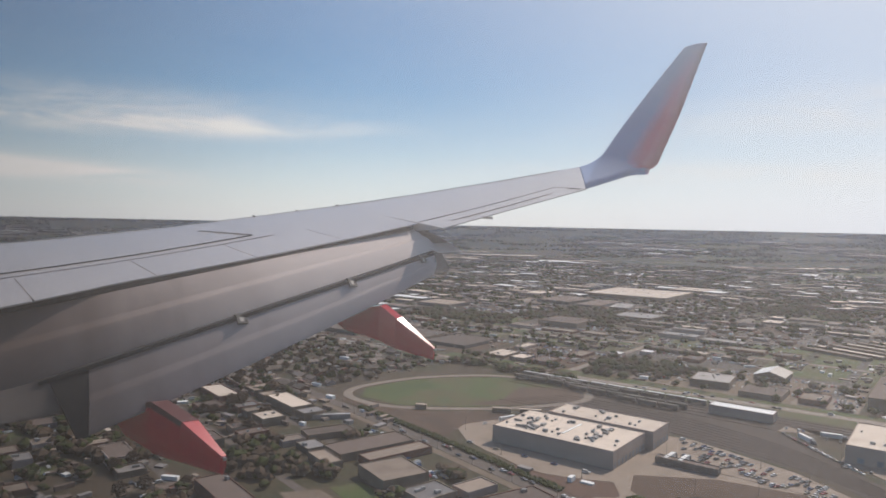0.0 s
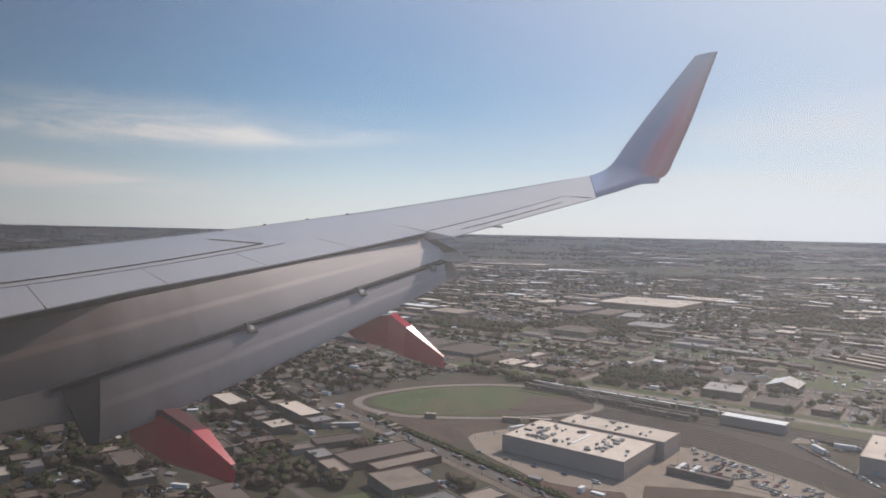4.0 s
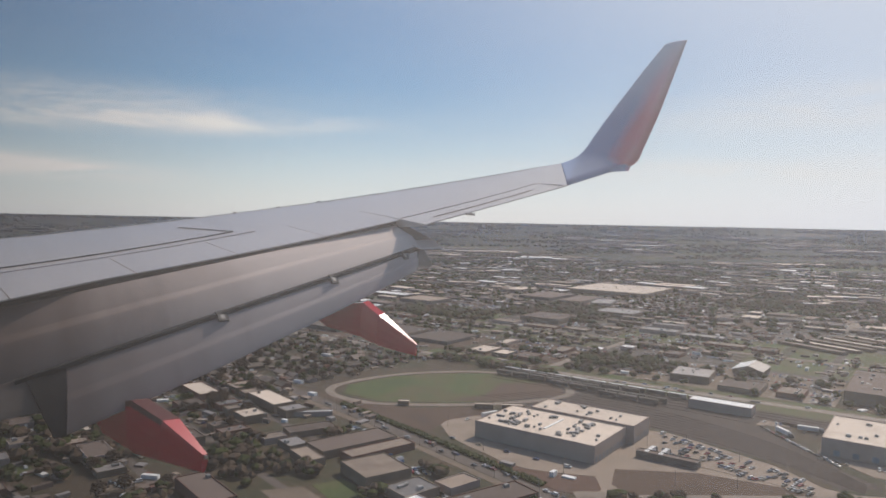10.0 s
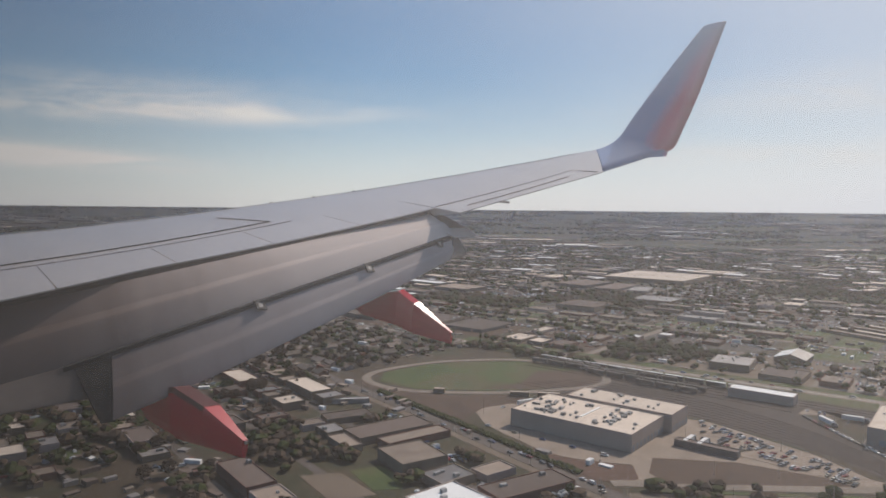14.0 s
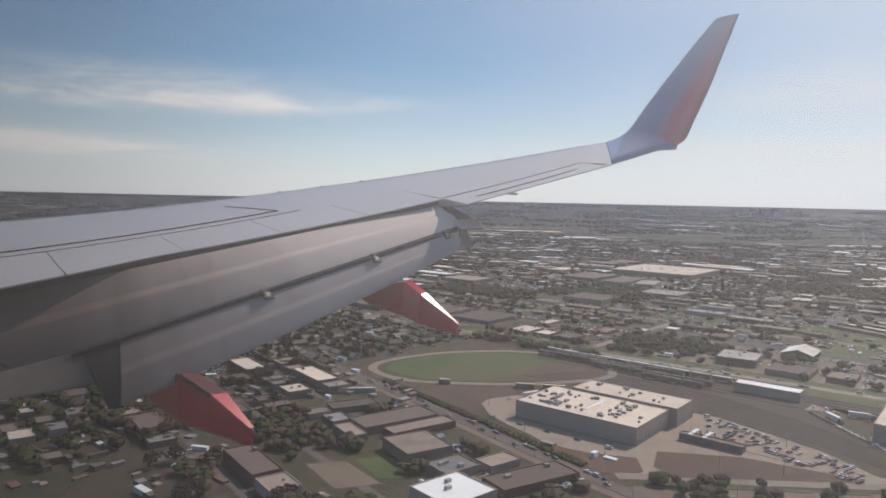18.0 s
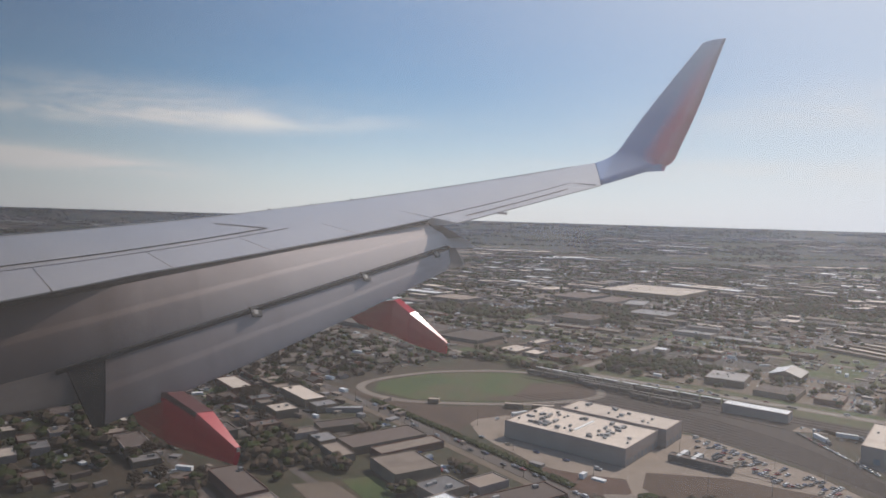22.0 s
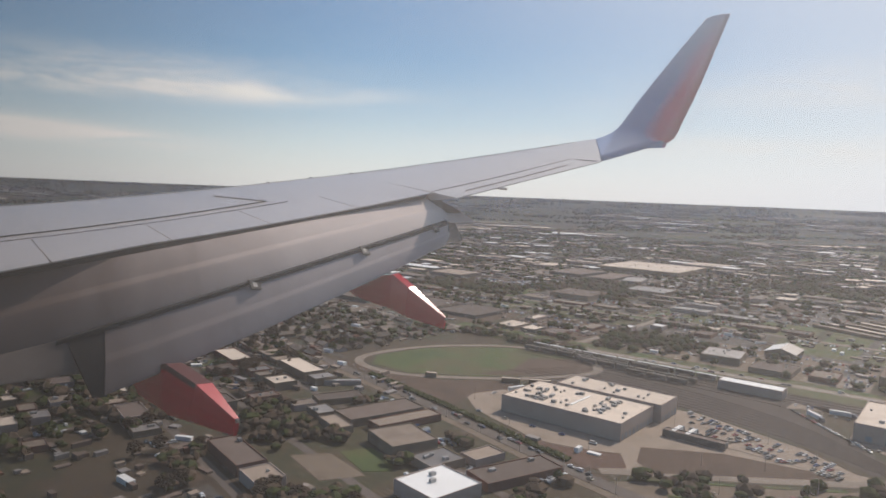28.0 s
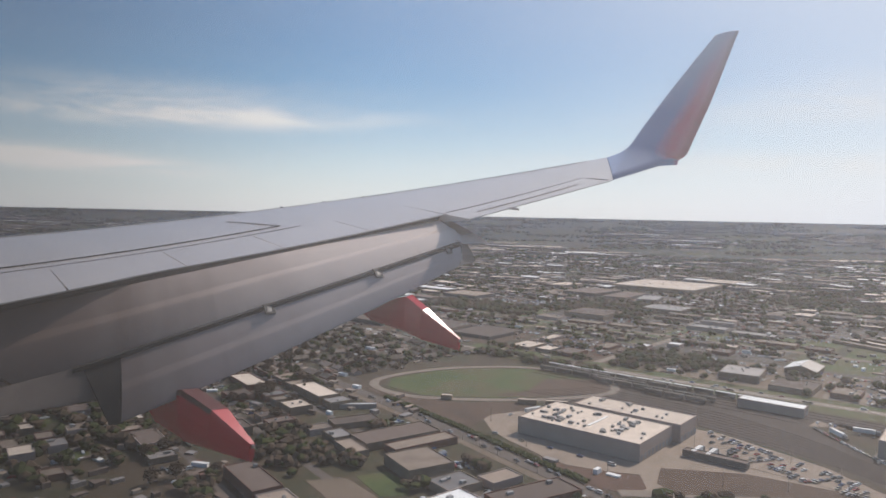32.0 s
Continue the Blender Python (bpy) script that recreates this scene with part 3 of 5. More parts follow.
def fairing(nose, back, crest, tip, widths, keels, across=(1, 0.17, -0.06), flap_shadow=False):
    """A canoe-shaped flap track fairing: level back under the flap, then a flat facet drooping to a blunt tip."""
    across = Vector(across).normalized()
    nose, back, crest, tip = (Vector(p) for p in (nose, back, crest, tip))
    low_nose, low, low_tip = keels
    stations = [(nose, 0.7, low_nose + 0.1)] + [(nose.lerp(back, k / 4), 1.0, low_nose + (low - low_nose) * k / 6) for k in (1, 2, 3, 4)]
    stations += [(back.lerp(crest, k / 2), 1.0, low_nose + (low - low_nose) * (4 + k) / 6) for k in (1, 2)]
    stations += [(crest.lerp(tip, k / 6), 1 - k / 6, low + (low_tip - low) * k / 6) for k in range(1, 7)]
    rows = []
    for p, k, foot in stations:
        w = widths[1] + (widths[0] - widths[1]) * k
        side, d = across * w / 2, p.z - foot
        ring = [p - side, p + side]
        for px, pz in ((1.14, 0.9), (1.28, 0.6), (1.12, 0.3), (0.75, 0.1), (0.25, 0.0), (-0.25, 0.0), (-0.75, 0.1), (-1.12, 0.3), (-1.28, 0.6), (-1.14, 0.9)):
            ring.append(Vector((p.x, p.y, foot + pz * d)) + Vector((side.x, side.y, 0)) * px)
        rows.append(ring)
    vv, ff = grid_loft(rows, True)
    k = len(rows[0])
    ff += [tuple(range(k))[::-1], tuple(range(len(vv) - k, len(vv)))]
    boat = part("flap_fairing", mesh_of("flap_fairing", vv, ff, M_RED), wing, "glossy red canoe-shaped flap fairing")
    if flap_shadow:
        # dark shell over the back of the fairing, standing in for the flap's shadow
        shell_rows = [[p + (p - sum(row, Vector()) / len(row)).normalized() * 0.006 for p in (row[11], row[0], row[1], row[2])] for row in rows[1:7]]
        sv, sf = grid_loft(shell_rows)
        part("fairing_boot", mesh_of("fairing_boot", sv, sf, M_FLAP_SHADOW), boat, "dark shell standing in for the flap's shadow on the fairing")
    q = rows[-1][0].lerp(rows[-1][1], 0.5)
    lv, lf = boxes((q.x - 0.02, q.x + 0.02, q.y - 0.05, q.y + 0.03, q.z - 0.05, q.z - 0.01))
    part("drain_tip", mesh_of("drain_tip", lv, lf, M_SLAT), boat, "small bright drain at the tip")
    return boat


fairing((9.0, -8.9, 0.30), (9.16, -10.32, 0.70), (9.06, -11.0, 0.60), (9.53, -11.52, 0.146), (0.19, 0.05), (-0.02, 0.03, -0.07), (0.926, 0.364, 0.103))
fairing((5.04, -8.8, -1.25), (5.14, -10.32, -0.75), (5.385, -11.0, -0.87), (5.71, -11.56, -1.25), (0.27, 0.08), (-1.74, -1.52, -1.53), flap_shadow=True)


# winglet: two curved edges, lofted blade
def through_points(p, t):
    """A smooth curve through points, t from 0 to 1."""
    n = len(p) - 1
    i = min(n - 1, int(t * n))
    q, f = [Vector(p[min(n, max(0, i + k))]) for k in (-1, 0, 1, 2)], t * n - i
    return 0.5 * (2 * q[1] + (q[2] - q[0]) * f + (2 * q[0] - 5 * q[1] + 4 * q[2] - q[3]) * f ** 2 + (3 * q[1] - q[0] - 3 * q[2] + q[3]) * f ** 3)


LE_CURVE = [(16.58, -8.43, 4.055), (16.65, -8.69, 4.164), (16.72, -8.91, 4.316), (16.78, -9.055, 4.507), (16.82, -9.156, 4.708), (16.88, -9.386, 5.117), (16.97, -9.775, 5.75), (17.06, -10.287, 6.508), (17.15, -10.80, 7.23)]
TE_CURVE = [(14.62, -10.30, 3.388), (15.3, -10.465, 3.643), (15.95, -10.638, 3.898), (16.4, -10.769, 4.067), (16.5, -10.929, 4.235), (16.6, -10.992, 4.59), (16.8, -11.162, 5.486), (17.0, -11.277, 6.399), (17.17, -11.405, 7.30)]
rows = []
for i in range(33):
    t = i / 32
    a, b = through_points(LE_CURVE, t), through_points(TE_CURVE, t)
    up = through_points(LE_CURVE, min(1, t + 0.03)) - through_points(LE_CURVE, max(0, t - 0.03))
    n = up.cross(b - a).normalized()
    n = n if n.x < 0 else -n
    th = (min(0.05, 0.045 * (b - a).length) + 0.008) * min(1.0, 0.25 + 3 * t)
    prof = [a]
    for s in (0.05, 0.2, 0.45, 0.75):
        prof.append(a.lerp(b, s) + n * th * (4 * s * (1 - s)) ** 0.6)
    prof.append(b)
    for s in (0.75, 0.45, 0.2, 0.05):
        prof.append(a.lerp(b, s) - n * th * (4 * s * (1 - s)) ** 0.6)
    rows.append(prof)
v, f = grid_loft(rows, True)
f += [tuple(range(10))[::-1], tuple(range(len(v) - 10, len(v)))]
part("winglet", mesh_of("winglet", v, f, M_WINGLET, smooth=True), wing, "tall upturned winglet painted blue, red and grey")
# rounded cap of the winglet's tip
rows = []
for k in range(5):
    u = k / 4
    rows.append([Vector(LE_CURVE[-1]).lerp(Vector(TE_CURVE[-1]), u) + Vector((d, 0, z)) for d, z in ((-0.012, -0.01), (-0.006, 0.05 * u * (1 - u) * 2), (0.006, 0.05 * u * (1 - u) * 2), (0.012, -0.01))])
v, f = grid_loft(rows)
part("winglet_cap", mesh_of("winglet_cap", v, f, M_WINGLET), wing)
# square heel at the foot of the winglet's trailing edge
heel = [Vector(q) for q in ((15.90, -10.61, 3.88), (16.38, -10.78, 3.96), (16.405, -10.79, 4.075), (16.30, -10.70, 4.12), (15.95, -10.60, 3.99))]
v = [p + Vector((d, 0, 0)) for d in (-0.02, 0.02) for p in heel]
f = [tuple(range(5))[::-1], tuple(range(5, 10))] + [(k, (k + 1) % 5, (k + 1) % 5 + 5, k + 5) for k in range(5)]
part("winglet_heel", mesh_of("winglet_heel", v, f, M_WINGLET), wing)

# fuselage side behind the camera
rows = []
for y in (-33.0, -20.0, -8.0, 4.0):
    rows.append([(-0.52 + 1.9 * math.cos(2 * math.pi * k / 32), y, 2.9 + 1.9 * math.sin(2 * math.pi * k / 32)) for k in range(32)])
v, f = grid_loft(rows, True)
part("fuselage", mesh_of("fuselage", v, f, M_FUSELAGE, smooth=True), wing, "plain pale fuselage side")

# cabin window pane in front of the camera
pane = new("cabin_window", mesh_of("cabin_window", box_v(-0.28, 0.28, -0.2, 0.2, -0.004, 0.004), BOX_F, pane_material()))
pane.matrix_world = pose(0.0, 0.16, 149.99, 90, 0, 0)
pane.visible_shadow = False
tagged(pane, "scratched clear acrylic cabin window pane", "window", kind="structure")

# ---- ground ----
def disc_rows(radii, steps, z=lambda r: 0.0, z_all=0.0):
    return [[(r * math.sin(2 * math.pi * k / steps), r * math.cos(2 * math.pi * k / steps), z(r) + z_all) for k in range(steps)] for r in radii]


RISE_FROM, RISE_TO = 1900.0, 4880.0


def land(x, y):
    """Height of the plain: level round the town, then a long gentle rise to the skyline."""
    return 147.5 * max(0.0, (math.hypot(x, y) - RISE_FROM) / (RISE_TO - RISE_FROM)) ** 1.6


v, f = grid_loft(disc_rows([5, 300, 800, 1500, 1900] + list(range(2020, 4880, 130)) + [4880], 96, z=lambda r: land(r, 0)), True)
f += [tuple(range(96))]
ground = new("ground", mesh_of("ground", v, [q[::-1] for q in f], M_GROUND))
tagged(ground, "flat dry brown and olive ground spreading to the horizon", "ground", kind="structure")


def backdrop_material():
    """Self-lit plain beyond the town: woods, fields, a few pale roofs, haze painted in towards the skyline."""
    m = bpy.data.materials.new("distance")
    m.use_nodes = True
    n, l = m.node_tree.nodes, m.node_tree.links
    n.remove(n["Principled BSDF"])

    def mt(op, a, bb, c=None, clamp=False):
        k = n.new("ShaderNodeMath")
        k.operation, k.use_clamp = op, clamp
        for i, v in enumerate((a, bb, c)):
            if isinstance(v, (int, float)):
                k.inputs[i].default_value = v
            elif v is not None:
                l.new(v, k.inputs[i])
        return k.outputs[0]
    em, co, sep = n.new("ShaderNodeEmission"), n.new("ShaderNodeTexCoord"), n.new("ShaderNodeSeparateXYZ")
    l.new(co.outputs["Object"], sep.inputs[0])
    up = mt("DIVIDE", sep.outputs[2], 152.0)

    def texture(sx, sz, detail, seed):
        mp, t = n.new("ShaderNodeMapping"), n.new("ShaderNodeTexNoise")
        mp.inputs["Scale"].default_value, mp.inputs["Location"].default_value = (sx, sx, sz), (seed, seed, seed)
        l.new(co.outputs["Object"], mp.inputs[0])
        l.new(mp.outputs[0], t.inputs["Vector"])
        t.inputs["Scale"].default_value, t.inputs["Detail"].default_value, t.inputs["Roughness"].default_value = 1.0, detail, 0.65
        return t.outputs["Fac"]
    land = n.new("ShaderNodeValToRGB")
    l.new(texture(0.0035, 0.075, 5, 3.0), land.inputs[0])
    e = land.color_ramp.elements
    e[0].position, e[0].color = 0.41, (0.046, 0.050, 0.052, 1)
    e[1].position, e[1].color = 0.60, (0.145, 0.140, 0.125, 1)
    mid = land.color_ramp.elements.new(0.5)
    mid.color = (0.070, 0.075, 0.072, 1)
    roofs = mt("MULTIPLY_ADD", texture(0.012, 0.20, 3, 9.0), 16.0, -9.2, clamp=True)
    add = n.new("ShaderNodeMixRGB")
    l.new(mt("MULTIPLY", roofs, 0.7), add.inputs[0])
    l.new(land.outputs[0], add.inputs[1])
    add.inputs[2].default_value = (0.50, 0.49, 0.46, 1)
    # haze mixed into the colour, stronger towards the skyline
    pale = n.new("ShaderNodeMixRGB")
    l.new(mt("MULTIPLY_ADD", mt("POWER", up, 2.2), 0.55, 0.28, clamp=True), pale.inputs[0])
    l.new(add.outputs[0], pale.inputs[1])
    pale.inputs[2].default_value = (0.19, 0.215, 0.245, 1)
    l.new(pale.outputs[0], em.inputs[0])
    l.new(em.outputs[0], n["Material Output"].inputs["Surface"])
    return m


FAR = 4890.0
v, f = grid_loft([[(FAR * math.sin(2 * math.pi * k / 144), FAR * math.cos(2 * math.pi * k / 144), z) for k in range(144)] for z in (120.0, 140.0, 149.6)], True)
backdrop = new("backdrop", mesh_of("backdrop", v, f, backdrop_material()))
tagged(backdrop, "self-lit plain of woods and fields with painted haze out to the skyline", "distance", kind="structure")


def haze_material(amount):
    """Stand-in for distance haze: mostly clear, scattering a little of the daylight that falls through it."""
    m = bpy.data.materials.new("haze_sheet")
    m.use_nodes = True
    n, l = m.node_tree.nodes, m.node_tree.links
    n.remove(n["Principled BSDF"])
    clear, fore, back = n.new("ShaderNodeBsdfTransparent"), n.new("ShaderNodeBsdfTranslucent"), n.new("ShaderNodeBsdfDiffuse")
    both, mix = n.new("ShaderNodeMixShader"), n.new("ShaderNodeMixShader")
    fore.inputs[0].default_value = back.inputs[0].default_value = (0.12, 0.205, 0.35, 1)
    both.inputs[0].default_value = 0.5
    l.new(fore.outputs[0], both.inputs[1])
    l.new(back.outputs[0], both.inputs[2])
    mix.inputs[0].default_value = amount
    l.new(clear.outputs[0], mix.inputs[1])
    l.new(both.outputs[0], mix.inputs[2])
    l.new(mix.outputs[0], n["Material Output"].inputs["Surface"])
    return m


# added haze sheets, in thin rings that thicken the view with distance
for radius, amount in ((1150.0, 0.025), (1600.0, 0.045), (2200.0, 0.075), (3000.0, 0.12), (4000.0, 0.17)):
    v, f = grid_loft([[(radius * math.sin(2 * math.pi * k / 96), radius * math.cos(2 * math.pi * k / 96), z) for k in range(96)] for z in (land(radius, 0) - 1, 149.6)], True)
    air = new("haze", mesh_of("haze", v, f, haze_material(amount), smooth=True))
    tagged(air, "thin translucent ring added as haze low over the plain", "haze", kind="structure")


def sheet(name, u0, u1, v0, v1, z, mat, label, category, turn=0.0, kind="structure"):
    """A flat slab on the ground, by its sides along the town's grid."""
    cu, cv = (u0 + u1) / 2, (v0 + v1) / 2
    a, b = (u1 - u0) / 2, (v1 - v0) / 2
    ob = new(name, mesh_of(name, box_v(-a, a, -b, b, -0.3, 0), BOX_F, mat))
    ob.matrix_world = uv_pose(cu, cv, z, turn)
    return tagged(ob, label, category, kind=kind)


def ribbon_mesh(pts, width, z, closed=False, smooth_steps=8):
    """The slab of a road, lane or rail that glides along points of the plan (u, v)."""
    p = [uv(*q) for q in pts]
    fine = []
    n = len(p)
    segs = n if closed else n - 1
    for i in range(segs):
        if closed:
            q = [p[(i + k) % n] for k in (-1, 0, 1, 2)]
        else:
            q = [p[max(0, i - 1)], p[i], p[i + 1], p[min(n - 1, i + 2)]]
        for k in range(smooth_steps):
            t = k / smooth_steps
            fine.append(0.5 * ((2 * q[1]) + (q[2] - q[0]) * t + (2 * q[0] - 5 * q[1] + 4 * q[2] - q[3]) * t * t + (3 * q[1] - q[0] - 3 * q[2] + q[3]) * t ** 3))
    if not closed:
        fine.append(p[-1])
    rows = []
    m = len(fine)
    for i in range(m):
        d = (fine[(i + 1) % m] - fine[i - 1]) if closed else (fine[min(m - 1, i + 1)] - fine[max(0, i - 1)])
        s = Vector((-d.y, d.x, 0)).normalized() * width / 2
        a, b = fine[i] + s, fine[i] - s
        rows.append([(a.x, a.y, z - 0.3), (a.x, a.y, z), (b.x, b.y, z), (b.x, b.y, z - 0.3)])
    if closed:
        rows.append(rows[0])
    v, f = grid_loft(rows)
    return v, [q[::-1] for q in f]


def ribbon(name, pts, width, z, mat, label, category, closed=False, smooth_steps=8):
    v, f = ribbon_mesh(pts, width, z, closed, smooth_steps)
    return tagged(new(name, mesh_of(name, v, f, mat)), label, category, kind="structure")

# ---- the flat land along the railway ----
def plot(name, corners, z, mat, label, category):
    """A flat slab of ground with straight sides, by its corners in the plan (u, v)."""
    n = len(corners)
    top = [uv(a, b, z) for a, b in corners]
    low = [uv(a, b, z - 0.3) for a, b in corners]
    me = mesh_of(name, top + low, [tuple(range(n))] + [(k, k + n, (k + 1) % n + n, (k + 1) % n) for k in range(n)], mat)
    bm = bmesh.new()
    bm.from_mesh(me)
    bmesh.ops.recalc_face_normals(bm, faces=bm.faces)
    if bm.faces[0].normal.z < 0:
        bmesh.ops.reverse_faces(bm, faces=bm.faces)
    bmesh.ops.triangulate(bm, faces=[q for q in bm.faces if len(q.verts) > 4])
    bm.to_mesh(me)
    bm.free()
    return tagged(new(name, me), label, category, kind="structure")


plot("rail_yard", [(-336, 498), (-176, 511), (-74, 480), (-41, 456), (-20, 474), (-44, 492), (-76, 537), (-110, 566), (-110, 586), (430, 600), (430, 614), (-336, 612)], 0.06, M_BALLAST, "brown gravel bed of a wide rail yard", "rail yard")
sheet("verge", -480, 600, 613, 663, 0.10, M_GRASS, "strip of rough green grass beside the road", "grass")
HIGHWAY = [(-900, 628), (-420, 633), (-260, 637), (0, 646), (300, 655), (900, 668)]
ribbon("highway", HIGHWAY, 13, 0.16, M_CONCRETE, "pale concrete road along the rail yard", "road")
ribbon("highway_line", HIGHWAY, 0.5, 0.18, M_LINE, "white centre line on the road", "road marking")
BACK_ROAD = [(-720, 470), (-520, 432), (-405, 404), (-292, 376), (-204, 351), (-141, 336), (40, 300), (200, 280)]
ribbon("back_road", BACK_ROAD, 10, 0.14, M_ROAD, "narrow worn asphalt road past the warehouses", "road")
ribbon("road_shoulder", [(u, v - 9) for u, v in BACK_ROAD], 6, 0.10, M_SAND, "sandy shoulder of the road", "track")
ribbon("frontage_track", [(-433, 434), (-373, 406), (-305, 393), (-267, 382), (-209, 360), (-150, 344)], 4, 0.13, M_DIRT, "dirt track beside the road", "track")
# the oval with its dirt lane
OVAL = [(-441, 455), (-432, 510), (-408, 552), (-365, 590), (-300, 602), (-262, 560), (-285, 505), (-325, 462), (-375, 428), (-420, 428)]
plot("oval_field", [(-368 + (a + 368) * 0.9, 508 + (b - 508) * 0.9) for a, b in OVAL], 0.12, M_GRASS, "green grass infield inside the dirt oval", "grass")
plot("oval_earth", [(-335, 470), (-300, 500), (-262, 555), (-290, 590), (-330, 560), (-318, 510)], 0.15, M_DIRT, "bare earth at the end of the oval", "earth")
ribbon("oval_lane", OVAL, 8, 0.2, M_CONCRETE, "pale dirt lane round the oval field", "track", closed=True)
plot("yard_earth", [(-445, 424), (-392, 411), (-298, 389), (-292, 395), (-299, 426), (-289, 450), (-262, 472), (-300, 474), (-340, 438), (-400, 424)], 0.05, M_DIRT, "brown bare earth between the oval and the warehouse", "earth")
# yards of the big warehouses
plot("warehouse_apron", [(-299, 426), (-289, 450), (-258, 475), (-258, 404), (-171, 404), (-162, 387), (-174, 381), (-190, 375), (-203, 372), (-220, 374), (-235, 380), (-254, 386), (-276, 396), (-296, 414)], 0.20, M_LOT, "curved pale concrete apron round the warehouse", "yard")
plot("red_earth", [(-232, 373), (-220, 373.5), (-203, 371.5), (-190, 374.5), (-174, 380.5), (-162, 386), (-151, 369), (-154, 356), (-168, 352), (-194, 358), (-215, 364)], 0.12, M_REDEARTH, "reddish brown bare earth in front of the apron", "earth")
plot("warehouse_drive", [(-172, 404), (-170, 500), (-154, 502), (-164, 478), (-153, 451), (-120, 443), (-67, 440), (-49, 452), (-22, 452), (-52, 431), (-102, 394), (-150, 361), (-164, 389)], 0.10, M_LOT, "pale concrete drives between warehouse and car park", "yard")
plot("parking_lot", [(-164, 478), (-154, 502), (-109, 486), (-80, 475), (-49, 452), (-67, 440), (-120, 444), (-153, 451)], 0.18, M_LOT, "dusty pale car park beside the rail yard", "car park")
plot("dark_pad", [(-158, 406), (-116, 431), (-67, 439), (-55, 434), (-136, 372), (-150, 381)], 0.16, M_DIRT, "bare dark earth pad beside the drive", "earth")
plot("truck_yard", [(-148, 346), (-22, 440), (160, 498), (160, 300), (-120, 300)], 0.08, M_SAND, "sandy yard with planted islands", "yard")
ROAD2 = [(-160, 353), (-150, 361), (-102, 394), (-52, 431), (-22, 453), (40, 482), (160, 502)]
ribbon("yard_road", ROAD2, 9, 0.15, M_CONCRETE, "pale yard road between planted islands", "road")
for k, (u, v) in enumerate(((-128, 364), (-104, 381), (-80, 398), (-56, 415), (-112, 352), (-84, 372), (-58, 391), (-30, 410), (-10, 440), (20, 452))):
    sheet("planted_island", u - 9, u + 9, v - 1.6, v + 1.6, 0.30, M_GRASS, "narrow planted island of dry grass", "planting", turn=36)
plot("white_yard", [(-110, 566), (-62, 590), (-62, 520), (-28, 492), (120, 506), (120, 520), (60, 518), (60, 600), (-108, 586)], 0.21, M_LOT, "pale concrete yard round the white warehouse", "yard")
plot("car_lot", [(-120, 664), (-68, 664), (-68, 715), (-120, 715)], 0.12, M_CONCRETE, "sunlit car park beyond the road", "car park")


def railway_track(pts):
    tr = new("railway_track")
    tagged(tr, "weathered railway track on gravel", "railway track", group="tracks of the rail yard")
    for name, side, width, z, mat in (("sleeper_bed", 0, 2.7, 0.12, M_SLEEPER), ("rail", -0.75, 0.12, 0.28, M_RUST), ("rail", 0.75, 0.12, 0.28, M_RUST)):
        v, f = ribbon_mesh([(a, b + side) for a, b in pts], width, z)
        part(name, mesh_of(name, v, f, mat), tr)


for k in range(8):
    railway_track([(-320 + 5 * k, 508 + 7.5 * k), (-240, 511 + 7.2 * k), (-172, 510 + 6.5 * k), (-110, 496 + 5.5 * k), (-70, 480 + 4.2 * k), (-30, 458 + 2.2 * k)])
for v_at in (574, 583, 591, 599, 607):
    railway_track([(-352, v_at), (-200, v_at - 1), (-114, v_at + (2 if v_at > 580 else -6))] if v_at < 590 else [(-352, v_at), (-100, v_at + 1), (430, v_at + 3)])


# ---- kinds of buildings ----
def shell(a, b, h, parapet=0.7):
    """Walls of a flat-roofed box with a parapet, open above."""
    o, i, t = [(-a, -b), (a, -b), (a, b), (-a, b)], [(-a + 0.4, -b + 0.4), (a - 0.4, -b + 0.4), (a - 0.4, b - 0.4), (-a + 0.4, b - 0.4)], []
    for ring, z in ((o, -0.3), (o, h), (i, h), (i, h - parapet)):
        t.append([(x, y, z) for x, y in ring])
    return grid_loft(t, True)


def deck(a, b, z):
    return [(-a + 0.4, -b + 0.4, z), (a - 0.4, -b + 0.4, z), (a - 0.4, b - 0.4, z), (-a + 0.4, b - 0.4, z)], [(0, 1, 2, 3)]


UNIT_MESH = []
for w, d, h in ((2.4, 1.6, 1.3), (3.2, 2.2, 1.6), (1.4, 1.4, 1.0), (2.0, 4.0, 1.2)):
    uvv, uff = boxes((-w / 2, w / 2, -d / 2, d / 2, 0.15, h), (-w / 2 + 0.2, w / 2 - 0.2, -d / 2 + 0.2, d / 2 - 0.2, h, h + 0.25), (-w / 2, w / 2, -d / 2 + 0.1, -d / 2 + 0.3, 0, 0.15), (-w / 2, w / 2, d / 2 - 0.3, d / 2 - 0.1, 0, 0.15))
    UNIT_MESH.append(mesh_of("rooftop_unit", uvv, uff, M_UNIT))
DOCK_DOOR = mesh_of("dock_door", *boxes((-0.06, 0.06, -1.6, 1.6, 0.9, 4.6)), M_DOOR)
DOCK_FRAME = mesh_of("door_frame", *boxes((-0.1, 0.10, -1.9, -1.6, 0.6, 4.9), (-0.1, 0.10, 1.6, 1.9, 0.6, 4.9), (-0.1, 0.1, -1.9, 1.9, 4.6, 4.9)), M_STEEL)
WALL_WORDS = {"dark_metal_wall": "dark", "pale_tilt_up_wall": "pale", "tan_masonry_wall": "tan", "red_brick_wall": "red brick"}
ROOF_WORDS = {"white_roof_membrane": "white flat roof", "gravel_roof": "beige gravel roof", "brown_gravel_roof": "dark brown flat roof", "grey_metal_roof": "grey metal roof", "bright_white_roof": "bright white roof"}


